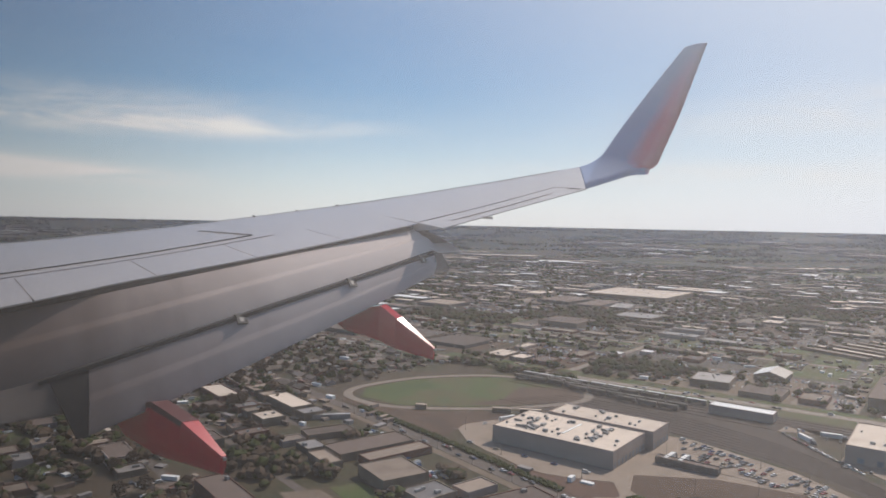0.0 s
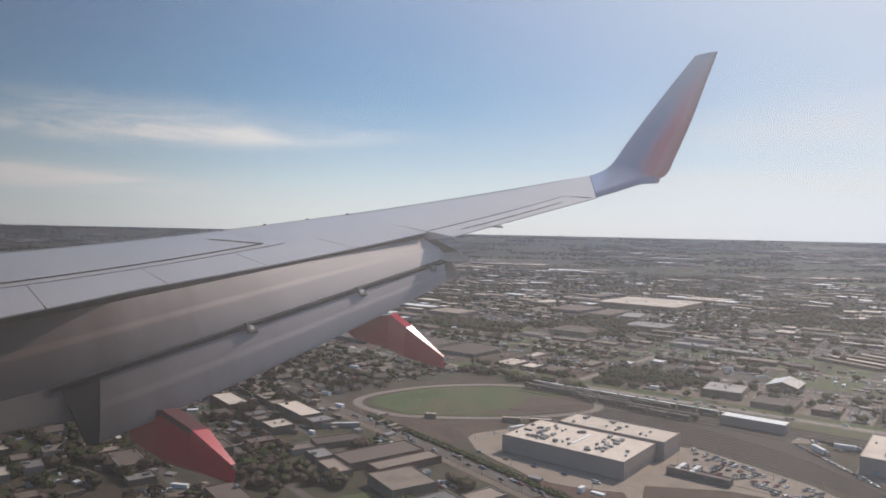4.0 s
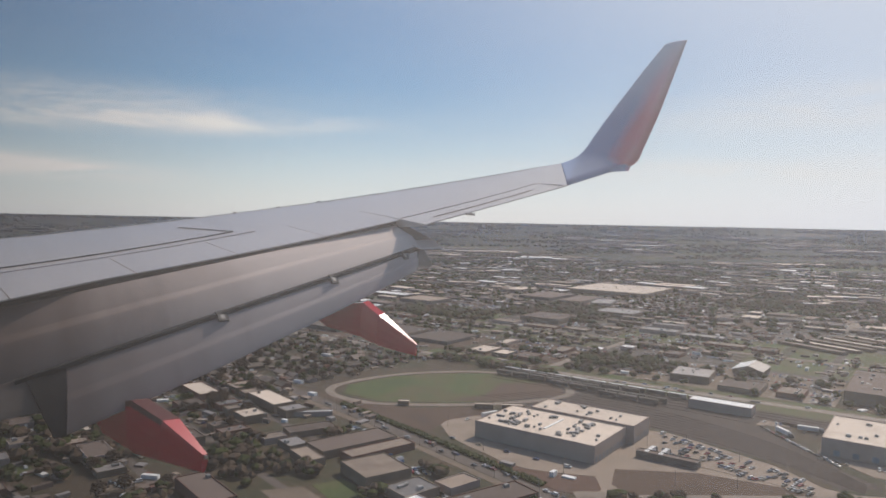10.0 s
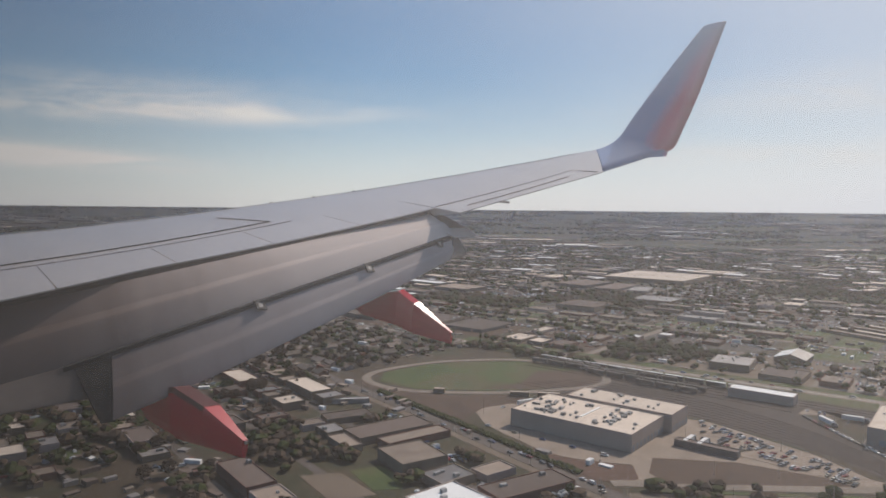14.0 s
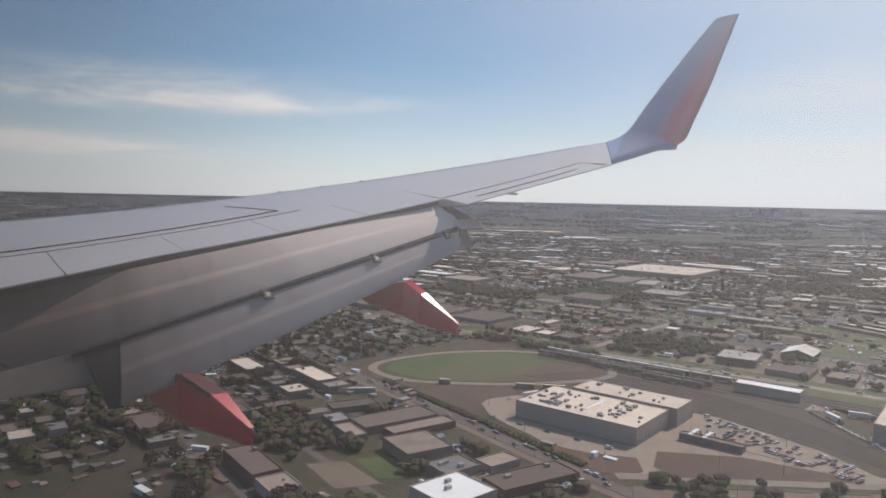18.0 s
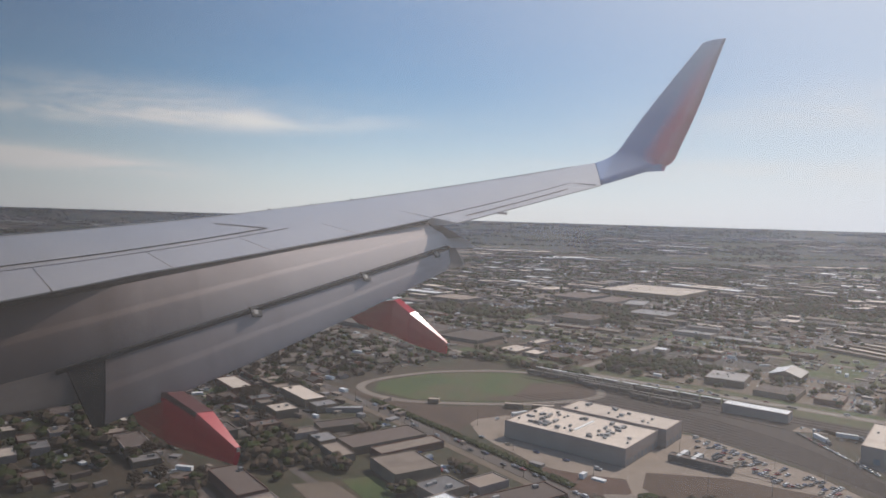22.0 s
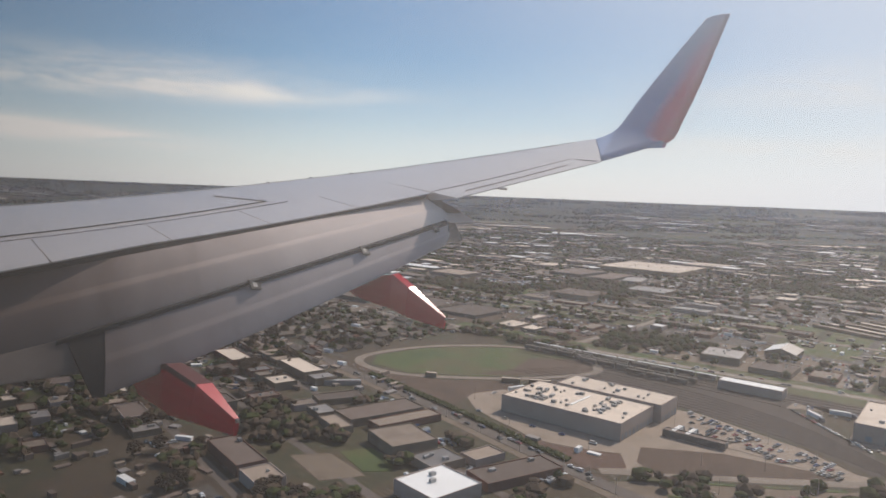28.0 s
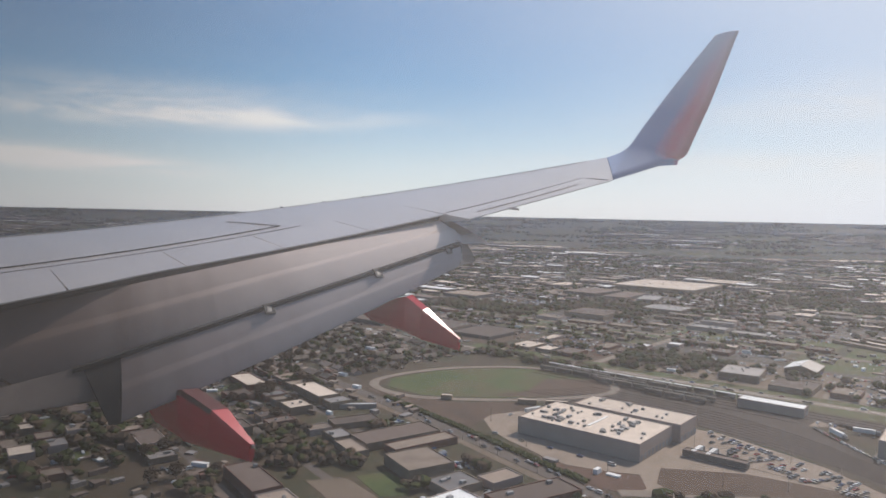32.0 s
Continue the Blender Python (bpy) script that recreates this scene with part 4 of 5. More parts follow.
def warehouse(u0, u1, v0, v1, h, wall, roof, units=0, doors=0, turn=0.0, label="", group="industrial buildings", skylights=0):
    a, b = (u1 - u0) / 2, (v1 - v0) / 2
    w = new("warehouse")
    w.matrix_world = uv_pose((u0 + u1) / 2, (v0 + v1) / 2, 0, turn)
    tagged(w, label or "low %s warehouse with a %s" % (WALL_WORDS[wall.name], ROOF_WORDS[roof.name]), "warehouse", group=group)
    v, f = shell(a, b, h)
    part("wall", mesh_of("wall", v, f, wall), w)
    v, f = deck(a, b, h - 0.55)
    part("roof", mesh_of("roof", v, f, roof), w)
    for k in range(units):
        x, y = rnd.uniform(-a + 4, a - 4), rnd.choice((-0.55, -0.2, 0.25, 0.6)) * b + rnd.uniform(-1.5, 1.5)
        part("rooftop_unit", rnd.choice(UNIT_MESH), w, at=pose(x, y, h - 0.55, 0, 0, rnd.choice((0, 90))))
    for k in range(skylights):
        v, f = boxes((-2.2, 2.2, -0.7, 0.7, 0, 0.35))
        part("skylight", mesh_of("skylight", v, f, M_SKYLIGHT), w, at=pose(-a + 2 * a * (k + 0.5) / skylights, rnd.uniform(-0.5, 0.5) * b, h - 0.55))
    for k in range(doors):
        door = part("dock_door", DOCK_DOOR, w, at=pose(a + 0.05, -b + 2 * b * (k + 0.5) / doors, 0))
        part("door_frame", DOCK_FRAME, door)
    return w


# the pair of big white warehouses
wa = warehouse(-260, -171, 405, 458, 12, M_WALL_LIGHT, M_ROOF_WHITE, 20, 9, label="large pale warehouse with a cream flat roof full of units")
for band, count in ((-22, 17), (20, 19)):
    for k in range(count):
        part("rooftop_unit", rnd.choice(UNIT_MESH), wa, at=pose(band + rnd.choice((-4.5, 0, 4.5)) + rnd.uniform(-1, 1), -20 + 40 * (k + 0.5) / count, 11.45, 0, 0, rnd.choice((0, 90))))
v, f = boxes((-0.9, 0.9, -14, 14, 0, 0.5))
part("skylight", mesh_of("skylight", v, f, M_SKYLIGHT), wa, "bright white skylight strip", at=pose(2, 2, 11.45))
warehouse(-246, -166, 459.5, 490, 13, M_WALL_LIGHT, M_ROOF_WHITE, 12, 5, label="pale warehouse with a cream roof behind the larger one")
wb = warehouse(-60, 26, 520, 588, 12, M_WALL_LIGHT, M_ROOF_WHITE, 20, 6, label="pale warehouse with a cream flat roof beside the yard")
for k in range(7):
    v, f = boxes((-1.9, 1.9, -0.06, 0.06, 0.8, 4.6))
    part("dock_door", mesh_of("dock_door", v, f, M_DOOR), wb, at=pose(-34 + k * 11, -34.06, 0))
warehouse(-166, -117, 585, 601, 7.5, M_WALL_LIGHT, M_ROOF_BRIGHT, 0, 2, label="long white shed with a bright roof in the rail yard", group="rail yard sheds")
warehouse(-156, -117, 436.5, 443.5, 4.5, M_WALL_DARK, M_ROOF_BROWN, 0, 0, label="long low dark loading shed beside the car park", group="yard sheds")
# halls across the road
warehouse(-64, 175, 688, 800, 11, M_WALL_TAN, M_ROOF_BROWN, 46, 8, label="vast dark brown warehouse roof beyond the road", skylights=8)
warehouse(-163, -127, 665, 704, 5, M_WALL_TAN, M_ROOF_BROWN, 2, label="low dark roofed hall beside the road")
warehouse(-213, -177, 680, 722, 7, M_WALL_TAN, M_ROOF_GREY, 3, turn=6, label="grey roofed hall in front of dark trees")
warehouse(-115, -93, 672, 704, 5, M_WALL_BRICK, M_ROOF_TAN, 4, label="small brick hall in a car park")
warehouse(-465, -398, 1080, 1142, 8, M_WALL_TAN, M_ROOF_GREY, 6, label="wide grey roofed hall in the town")
warehouse(-525, -460, 940, 1006, 8, M_WALL_TAN, M_ROOF_BROWN, 6, label="wide dark roofed hall in the town")
warehouse(-333, -318, 764, 780, 5, M_WALL_LIGHT, M_ROOF_BRIGHT, 0, label="small shed with a bright white roof")
warehouse(-309, -294, 800, 816, 5, M_WALL_LIGHT, M_ROOF_BRIGHT, 0, label="small shed with a bright white roof")
warehouse(-668, -490, 1400, 1585, 10, M_WALL_TAN, M_ROOF_WHITE, 14, label="huge cream roofed distribution hall in the middle distance")
for k in range(6):
    warehouse(-170 + 13 * k, -84 + 13 * k, 964 + 23 * k, 976 + 23 * k, 4, M_WALL_TAN, M_ROOF_WHITE if k % 2 else M_ROOF_TAN, 0, turn=-26, label="long narrow store with a pale roof, one of a row", group="store rows")


def gabled_hall(u0, u1, v0, v1, h, rise, label):
    """A wide hall with a pitched roof: one slope bright white, the other grey."""
    a, b = (u1 - u0) / 2, (v1 - v0) / 2
    g = new("hall")
    g.matrix_world = uv_pose((u0 + u1) / 2, (v0 + v1) / 2)
    tagged(g, label, "hall", group="industrial buildings")
    v, f = box_v(-a, a, -b, b, -0.3, h), BOX_F
    part("wall", mesh_of("wall", v, f, M_WALL_TAN), g)
    part("gable", mesh_of("gable", [(x, y, z) for y in (-b, b) for x, z in ((-a, h), (a, h), (0, h + rise))], [(0, 1, 2), (5, 4, 3)], M_WALL_TAN), g)
    for side, mat, words in ((-1, M_ROOF_BRIGHT, "bright white roof slope"), (1, M_ROOF_GREY, "dull grey roof slope")):
        e = side * (a + 0.6)
        rows = [[(0, y, h + rise + 0.25), (e, y, h + 0.05), (e, y, h - 0.2), (0, y, h + rise)] for y in (-b - 0.5, b + 0.5)]
        v, f = grid_loft(rows, True)
        part("roof", mesh_of("roof", v, f + [(0, 1, 2, 3), (7, 6, 5, 4)], mat), g, words)


gabled_hall(-170, -141, 752, 790, 5, 4.5, "wide hall with a pitched white and grey roof")
# workshops on the near side of the back road
for cu, cv, a, b, h, wall, roof, units, turned, words in (
        (-265, 306, 16, 15, 7, M_WALL_TAN, M_ROOF_TAN, 0, -20, "plain beige roofed workshop beside a lawn"),
        (-206, 266, 15, 16, 8, M_WALL_LIGHT, M_ROOF_BRIGHT, 2, -10, "bright white roofed workshop"),
        (-312, 336, 12, 28, 5.5, M_WALL_TAN, M_ROOF_BROWN, 0, -16, "long workshop with a weathered brown roof"),
        (-289, 336, 7, 24, 5, M_WALL_BRICK, M_ROOF_TAN, 0, -15, "long narrow workshop with a beige roof"),
        (-361, 311, 6, 8, 4.5, M_WALL_LIGHT, M_ROOF_TAN, 0, -20, "small flat roofed shed"),
        (-341, 311, 9, 7, 4.5, M_WALL_TAN, M_ROOF_GREY, 1, -16, "small workshop with a grey roof"),
        (-315, 299, 13, 6, 5, M_WALL_TAN, M_ROOF_TAN, 0, -18, "low beige roofed shed"),
        (-231, 297, 10, 12, 5, M_WALL_TAN, M_ROOF_GREY, 3, -14, "low grey roofed workshop with parked cars"),
        (-217, 321, 7, 11, 4.5, M_WALL_LIGHT, M_ROOF_TAN, 0, -14, "small workshop beside the road"),
        (-190, 313, 10, 25, 5, M_WALL_BRICK, M_ROOF_BROWN, 2, -20, "long dark roofed workshop beside the road"),
        (-386, 370, 2.4, 16, 4, M_WALL_LIGHT, M_ROOF_BRIGHT, 0, -44, "narrow shed with a bright white roof"),
        (-356, 340, 8, 17, 4.5, M_WALL_TAN, M_ROOF_BROWN, 0, -24, "low shed with a dull brown roof")):
    warehouse(cu - a, cu + a, cv - b, cv + b, h, wall, roof, units, turn=turned, label=words, group="roadside workshops")
plot("lawn", [(-284, 273), (-276, 290), (-253, 285), (-243, 273), (-254, 262)], 0.12, M_GRASS, "green lawn between workshops", "grass")
plot("dirt_yard", [(-300, 250), (-286, 268), (-249, 259), (-262, 238)], 0.10, M_SAND, "pale bare yard between workshops", "yard")
TAKEN = [(-340, 420, 380, 660), (-445, -255, 420, 612), (-72, 183, 680, 808), (-216, -90, 660, 806), (-680, -480, 1390, 1600), (-330, -214, 688, 754), (-470, -393, 1075, 1147), (-530, -455, 935, 1011), (-336, -290, 758, 820), (-180, 20, 940, 1120), (-378, -168, 236, 366),
         (-165, 170, 285, 385), (-124, -64, 660, 718)]


def free(u0, u1, v0, v1):
    return all(u1 < a or u0 > b or v1 < c or v0 > d for a, b, c, d in TAKEN)


# ---- trees, cars and houses: kinds ----
ICO_V, ICO_F = [], []
_bm = bmesh.new()
bmesh.ops.create_icosphere(_bm, subdivisions=1, radius=1)
ICO_V = [v.co.copy() for v in _bm.verts]
_bm.verts.index_update()
ICO_F = [tuple(v.index for v in f.verts) for f in _bm.faces]
_bm.free()


def clump(r, cx, cy, cz, g):
    return [(cx + p.x * r * g.uniform(0.7, 1.3), cy + p.y * r * g.uniform(0.7, 1.3), cz + p.z * r * g.uniform(0.5, 1.0)) for p in ICO_V], ICO_F


def tree_kind(seed, tall, spread, leaf):
    g = random.Random(seed)
    rows = []
    for i in range(4):
        t = i / 3
        rows.append([((0.32 - 0.2 * t) * math.cos(k * math.pi / 3) + 0.2 * t, (0.32 - 0.2 * t) * math.sin(k * math.pi / 3), tall * 0.55 * t - 0.2) for k in range(6)])
    pieces = [grid_loft(rows, True)]
    for k in range(5):
        a, e = g.uniform(0, 6.28), Vector((0.2, 0, tall * g.uniform(0.3, 0.5)))
        q = e + Vector((math.cos(a) * spread * 0.6, math.sin(a) * spread * 0.6, tall * 0.28))
        rows = [[(p.x + r * math.cos(j * 2.09), p.y + r * math.sin(j * 2.09), p.z) for j in range(3)] for p, r in ((e, 0.14), (q, 0.04))]
        pieces.append(grid_loft(rows, True))
    trunk = mesh_of("trunk", *join(*pieces), M_BARK)
    pieces = []
    for k in range(105):
        a, r, h = g.uniform(0, 6.28), math.sqrt(g.random()), g.uniform(0, 1)
        w = spread * r * (1 - 0.75 * abs(h - 0.4) ** 1.5) * g.uniform(0.75, 1.12)
        pieces.append(clump(spread * g.uniform(0.09, 0.20), math.cos(a) * w, math.sin(a) * w, tall * (0.36 + 0.6 * h * (1 - 0.25 * r)), g))
    crown = mesh_of("crown", *join(*pieces), leaf)
    t = new("tree")
    part("trunk", trunk, t)
    part("crown", crown, t)
    return t


TREES = []
for i, (tall, spread, leaf, words) in enumerate(((8, 3.4, M_LEAF, "round green tree in young leaf"), (10, 4.4, M_LEAF, "broad green tree in leaf"), (6, 2.8, M_LEAF, "small green tree in leaf"),
                                                 (9, 3.8, M_TWIG, "leafless brown tree with fine twigs"), (11, 5.0, M_TWIG, "tall bare brown tree"), (7.5, 4.0, M_LEAF, "low spreading dark green oak"))):
    TREES.append((tagged(tree_kind(i, tall, spread, leaf), words, "tree", group="trees of the town"), tall))


def placed(kind, first, m):
    """The first of a kind is moved into place, the others are copies."""
    if first["at"]:
        first["at"] = False
        kind.matrix_world = m
        return kind
    return copy_thing(kind, m)


TREE_FIRST = [{"at": True} for _ in TREES]
tree_count = 0
far_clumps = {"leaf": [], "twig": []}


def road_line(u):
    """Where the back road runs across the grid."""
    for (a, b), (c, d) in zip(BACK_ROAD, BACK_ROAD[1:]):
        if a <= u <= c:
            return b + (d - b) * (u - a) / (c - a)
    return 0.0


def tree_at(u, v, green=0.6):
    global tree_count
    p = uv(u, v)
    if -520 < u < 40 and -17 < v - road_line(u) < 11:
        return
    if tree_count < 285 and p.y < 900:
        i = rnd.choice((0, 1, 2, 5)) if rnd.random() < green else rnd.choice((3, 4))
        placed(TREES[i][0], TREE_FIRST[i], Matrix.Translation(p) @ pose(0, 0, 0, 0, 0, rnd.uniform(0, 360)))
        tree_count += 1
    else:
        s = rnd.uniform(2.6, 5.4) if p.y < 1000 else rnd.uniform(3.6, 7.0)
        for k in range(3 if p.y < 1200 else 1):
            far_clumps["leaf" if rnd.random() < green else "twig"].append(clump(s * rnd.uniform(0.6, 1.0), p.x + rnd.uniform(-s, s) * 0.6, p.y + rnd.uniform(-s, s) * 0.6, rnd.uniform(2.0, 5.0) + land(p.x, p.y), rnd))


def car_kind(i, paint, words, van=False):
    c = new("car")
    prof = [(-2.2, 0.35), (-2.2, 0.85), (-1.2, 0.95), (1.2, 0.98), (2.15, 0.85), (2.2, 0.35)] if not van else [(-2.5, 0.35), (-2.5, 1.1), (-1.4, 1.2), (2.4, 1.25), (2.5, 1.1), (2.5, 0.35)]
    rows = [[(x, y * (0.9 if k in (1, 2, 3, 4) else 0.86), z) for k, (x, z) in enumerate(prof)] for y in (-0.98, 0.98)]
    v, f = grid_loft(rows, True)
    f += [tuple(range(6)), tuple(range(6, 12))[::-1]]
    part("body", mesh_of("body", v, f, paint), c)
    top = [(-1.5, 0.95), (-0.9, 1.42), (0.7, 1.45), (1.35, 0.97)] if not van else [(-1.7, 1.2), (-1.1, 1.75), (2.2, 1.8), (2.35, 1.24)]
    rows = [[(x, y, z) for x, z in top] for y in (-0.74, 0.74)]
    v, f = grid_loft(rows, True)
    f += [(0, 1, 2, 3), (7, 6, 5, 4)]
    part("cabin", mesh_of("cabin", v, f, M_GLASS), c, "dark glazed cabin")
    v, f = boxes((top[1][0] + 0.1, top[2][0] - 0.1, -0.66, 0.66, top[1][1] + 0.01, top[1][1] + 0.07))
    part("roof", mesh_of("roof", v, f, paint), c)
    wheel = mesh_of("wheel", *grid_loft([[(0.33 * math.cos(k * math.pi / 5), y, 0.33 + 0.33 * math.sin(k * math.pi / 5)) for k in range(10)] for y in (-0.1, 0.1)], True), M_TYRE)
    hub = mesh_of("hub_cap", [(0.19 * math.cos(k * math.pi / 4), 0, 0.33 + 0.19 * math.sin(k * math.pi / 4)) for k in range(8)], [tuple(range(8))], M_STEEL)
    for x in (-1.35, 1.4):
        for y in (-0.86, 0.86):
            w = part("wheel", wheel, c, at=pose(x, y, 0))
            part("hub_cap", hub, w, at=pose(0, 0.11 if y > 0 else -0.11, 0))
    return tagged(c, words, "car", group="parked cars")


CARS = [car_kind(0, CAR_PAINT[0], "white parked car on a yard"), car_kind(1, CAR_PAINT[1], "silver parked car on a yard"), car_kind(2, CAR_PAINT[2], "black parked car on a yard"),
        car_kind(3, CAR_PAINT[3], "dark grey parked car on a yard"), car_kind(4, CAR_PAINT[4], "red parked car on a yard"), car_kind(5, CAR_PAINT[5], "blue parked car on a yard"),
        car_kind(6, CAR_PAINT[0], "white parked van on a yard", True), car_kind(7, CAR_PAINT[6], "beige parked car on a yard")]
CAR_FIRST = [{"at": True} for _ in CARS]
car_count = 0
far_cars = []


def car_at(u, v, turn, z=0.25):
    global car_count
    p = uv(u, v)
    if not in_view(u, v, 0.66):
        return
    if car_count < 290 and p.y < 640:
        i = rnd.choice((0, 0, 1, 2, 2, 3, 3, 3, 4, 5, 6, 7, 7))
        placed(CARS[i], CAR_FIRST[i], uv_pose(u, v, z, turn))
        car_count += 1
    else:
        far_cars.append((p, turn + GRID))


def car_rows(u0, u1, v0, v1, rows, fill, step=2.9):
    for r in range(rows):
        v = v0 + (v1 - v0) * (r + 0.5) / rows
        u = u0
        while u < u1:
            if rnd.random() < fill:
                car_at(u, v + rnd.uniform(-0.4, 0.4), 90 + rnd.choice((0, 180)) + rnd.uniform(-4, 4))
            u += step


for r in range(7):
    for k in range(40):
        t = k / 40
        if rnd.random() < 0.34 - 0.2 * (r in (2, 4)):
            car_at(-158 + 98 * t + 2 * r + rnd.uniform(-0.8, 0.8), 497 - 7.0 * r - 40 * t + 3 * t * r, 62 + rnd.choice((0, 180)) + rnd.uniform(-7, 7))
car_rows(-290, -266, 408, 446, 2, 0.14)
for k in range(5):
    car_at(-270 + 22 * k, 392 - 0.5 * k, rnd.choice((0, 180)), 0.24)
car_rows(-106, -66, 560, 584, 2, 0.3)
for k in range(14):
    t = k / 14
    car_at(-104 + 60 * t, 560 - 64 * t, -46, 0.26)
car_rows(-58, 110, 505, 510, 1, 0.3)
for r in range(4):
    for k in range(34):
        if rnd.random() < 0.34:
            car_at(-118 + 4.1 * k + 5 * r, 354 + 2.9 * k - 13 * r, 126 + rnd.uniform(-5, 5), 0.12)
car_rows(-89, -70, 666, 713, 5, 0.7)
for k in range(26):
    t = rnd.random()
    car_at(-405 + 264 * t, 405 - 69 * t + rnd.choice((-2.2, 2.2)), -14.6 + rnd.choice((0, 180)), 0.15)
for k in range(40):
    u = rnd.uniform(-300, 400)
    car_at(u, 637 + (u + 260) * 0.034 + rnd.choice((-3.4, 3.4)), 2 + rnd.choice((0, 180)), 0.17)


def lorry_kind():
    t = new("lorry")
    v, f = boxes((-8, 6, -1.3, 1.3, 1.1, 4.0))
    part("trailer", mesh_of("trailer", v, f, M_TRAILER), t, "white box trailer")
    v, f = boxes((6.3, 8.9, -1.2, 1.2, 0.6, 3.2), (8.9, 10.0, -1.1, 1.1, 0.6, 1.9))
    part("cab", mesh_of("cab", v, f, CAR_PAINT[3]), t, "dark tractor cab")
    w = mesh_of("wheel", *grid_loft([[(0.5 * math.cos(k * math.pi / 5), y, 0.5 + 0.5 * math.sin(k * math.pi / 5)) for k in range(10)] for y in (-0.16, 0.16)], True), M_TYRE)
    for x in (-7, -5.8, 5, 6.4, 9.2):
        for y in (-1.1, 1.1):
            part("wheel", w, t, at=pose(x, y, 0))
    return tagged(t, "parked lorry with a white box trailer", "lorry", group="parked lorries")


LORRY, LORRY_FIRST = lorry_kind(), {"at": True}
for u, v, turn in [(-150 + 9 * k, 447.5, 88) for k in range(2)] + [(-60 + 8 * k, 350 + 6 * k, 126) for k in range(8)] + [(-278, 455, 70), (-88, 552, -46), (-74, 572, 10), (44, 512, 0), (74, 514, 0), (40, 560, 90), (45, 580, 90)]:
    placed(LORRY, LORRY_FIRST, uv_pose(u, v, 0.26, turn))


def railcar_kind(walk_paint, words):
    r = new("railcar")
    v, f = boxes((-8.2, 8.2, -1.5, 1.5, 1.2, 3.9), (-8.0, 8.0, -1.2, 1.2, 3.9, 4.4), (-8.8, 8.8, -0.4, 0.4, 0.9, 1.2))
    part("body", mesh_of("body", v, f, M_RAILCAR), r)
    v, f = boxes((-8.1, 8.1, -1.35, 1.35, 4.4, 4.6))
    part("roof_walk", mesh_of("roof_walk", v, f, walk_paint), r)
    v, f = boxes((-1.3, 1.3, -1.1, 1.1, 0.15, 0.9), (-1.0, -0.3, -1.2, 1.2, 0.0, 0.7), (0.3, 1.0, -1.2, 1.2, 0.0, 0.7))
    bogie = mesh_of("bogie", v, f, M_TYRE)
    for x in (-6, 6):
        part("bogie", bogie, r, at=pose(x, 0, 0))
    return tagged(r, words, "railcar", group="railcars in the yard")


RAILCARS = [(railcar_kind(M_TRAILER, "weathered dark covered railcar with a pale roof standing in a row"), {"at": True}),
            (railcar_kind(M_RAILCAR, "weathered brown covered railcar standing in a row"), {"at": True})]
for v_at, u0, n, pale in ((607.4, -346, 11, 1), (599.4, -330, 7, 0), (590.8, -346, 6, 0), (582.6, -300, 7, 0), (573.6, -250, 4, 0)):
    for k in range(n):
        if pale or rnd.random() < 0.85:
            placed(*RAILCARS[0 if pale else 1], uv_pose(u0 + 18.2 * k, v_at, 0.29))
# sheds at the oval
for u, v, w in ((-296, 474, 15), (-276, 486, 18), (-352, 440, 9)):
    warehouse(u - w / 2, u + w / 2, v - 3, v + 3, 4, M_WALL_TAN, M_ROOF_WHITE, 0, turn=30, label="small shed with a white roof beside the oval", group="oval sheds")


def house_kind(i, a, b, h, rise, wall, words):
    k = new("house")
    v, f = boxes((-a, a, -b, b, -0.2, h))
    f = f[:1] + f[2:]
    v += [(-a, 0, h + rise), (a, 0, h + rise)]
    f += [(0 + 4, 7, 8), (5, 6, 9)]
    part("wall", mesh_of("wall", v, f, wall), k)
    e = 0.5
    rv = [(-a - e, -b - e, h - 0.15), (a + e, -b - e, h - 0.15), (a + e, 0, h + rise + 0.12), (-a - e, 0, h + rise + 0.12), (a + e, b + e, h - 0.15), (-a - e, b + e, h - 0.15)]
    rv2 = [(x, y, z - 0.15) for x, y, z in rv]
    part("roof", mesh_of("roof", rv + rv2, [(0, 1, 2, 3), (3, 2, 4, 5), (6, 9, 8, 7), (9, 11, 10, 8), (0, 6, 7, 1), (5, 4, 10, 11)], M_SHINGLE), k)
    v, f = boxes((-0.4, 0.4, -0.4, 0.4, 0, 1.6))
    part("chimney", mesh_of("chimney", v, f, M_WALL_BRICK), k, at=pose(a * 0.5, b * 0.3, h + rise - 0.9))
    wv, wf = boxes((-0.6, 0.6, -0.04, 0.04, -0.6, 0.6))
    win = mesh_of("window", wv, wf, M_GLASS)
    for x in (-0.6, -0.1, 0.55):
        part("window", win, k, at=pose(x * a, -b - 0.02, 1.5))
    return tagged(k, words, "house", group="small houses")


HOUSES = [house_kind(0, 6.5, 4.5, 2.9, 2.0, M_WALL_LIGHT, "small pale house with a grey shingle roof"), house_kind(1, 7.5, 5, 2.9, 2.3, M_WALL_BRICK, "brick bungalow with a brown shingle roof"),
          house_kind(2, 5, 4, 2.8, 1.7, M_WALL_TAN, "little tan house with a shingle roof"), house_kind(3, 9, 5.5, 3.0, 2.3, M_WALL_TAN, "long low tan house with a shingle roof")]
HOUSE_FIRST = [{"at": True} for _ in HOUSES]
house_count = 0


def residential(u0, u1, v0, v1, turn=-14.6):
    """Rows of small houses with yards, drives and trees along lanes."""
    global house_count
    v = v0
    k = 0
    while v < v1:
        u = u0
        while u < u1:
            if free(u - 9, u + 9, v - 7, v + 7) and in_view(u, v):
                if rnd.random() < 0.72 and house_count < 230:
                    i = rnd.randrange(4)
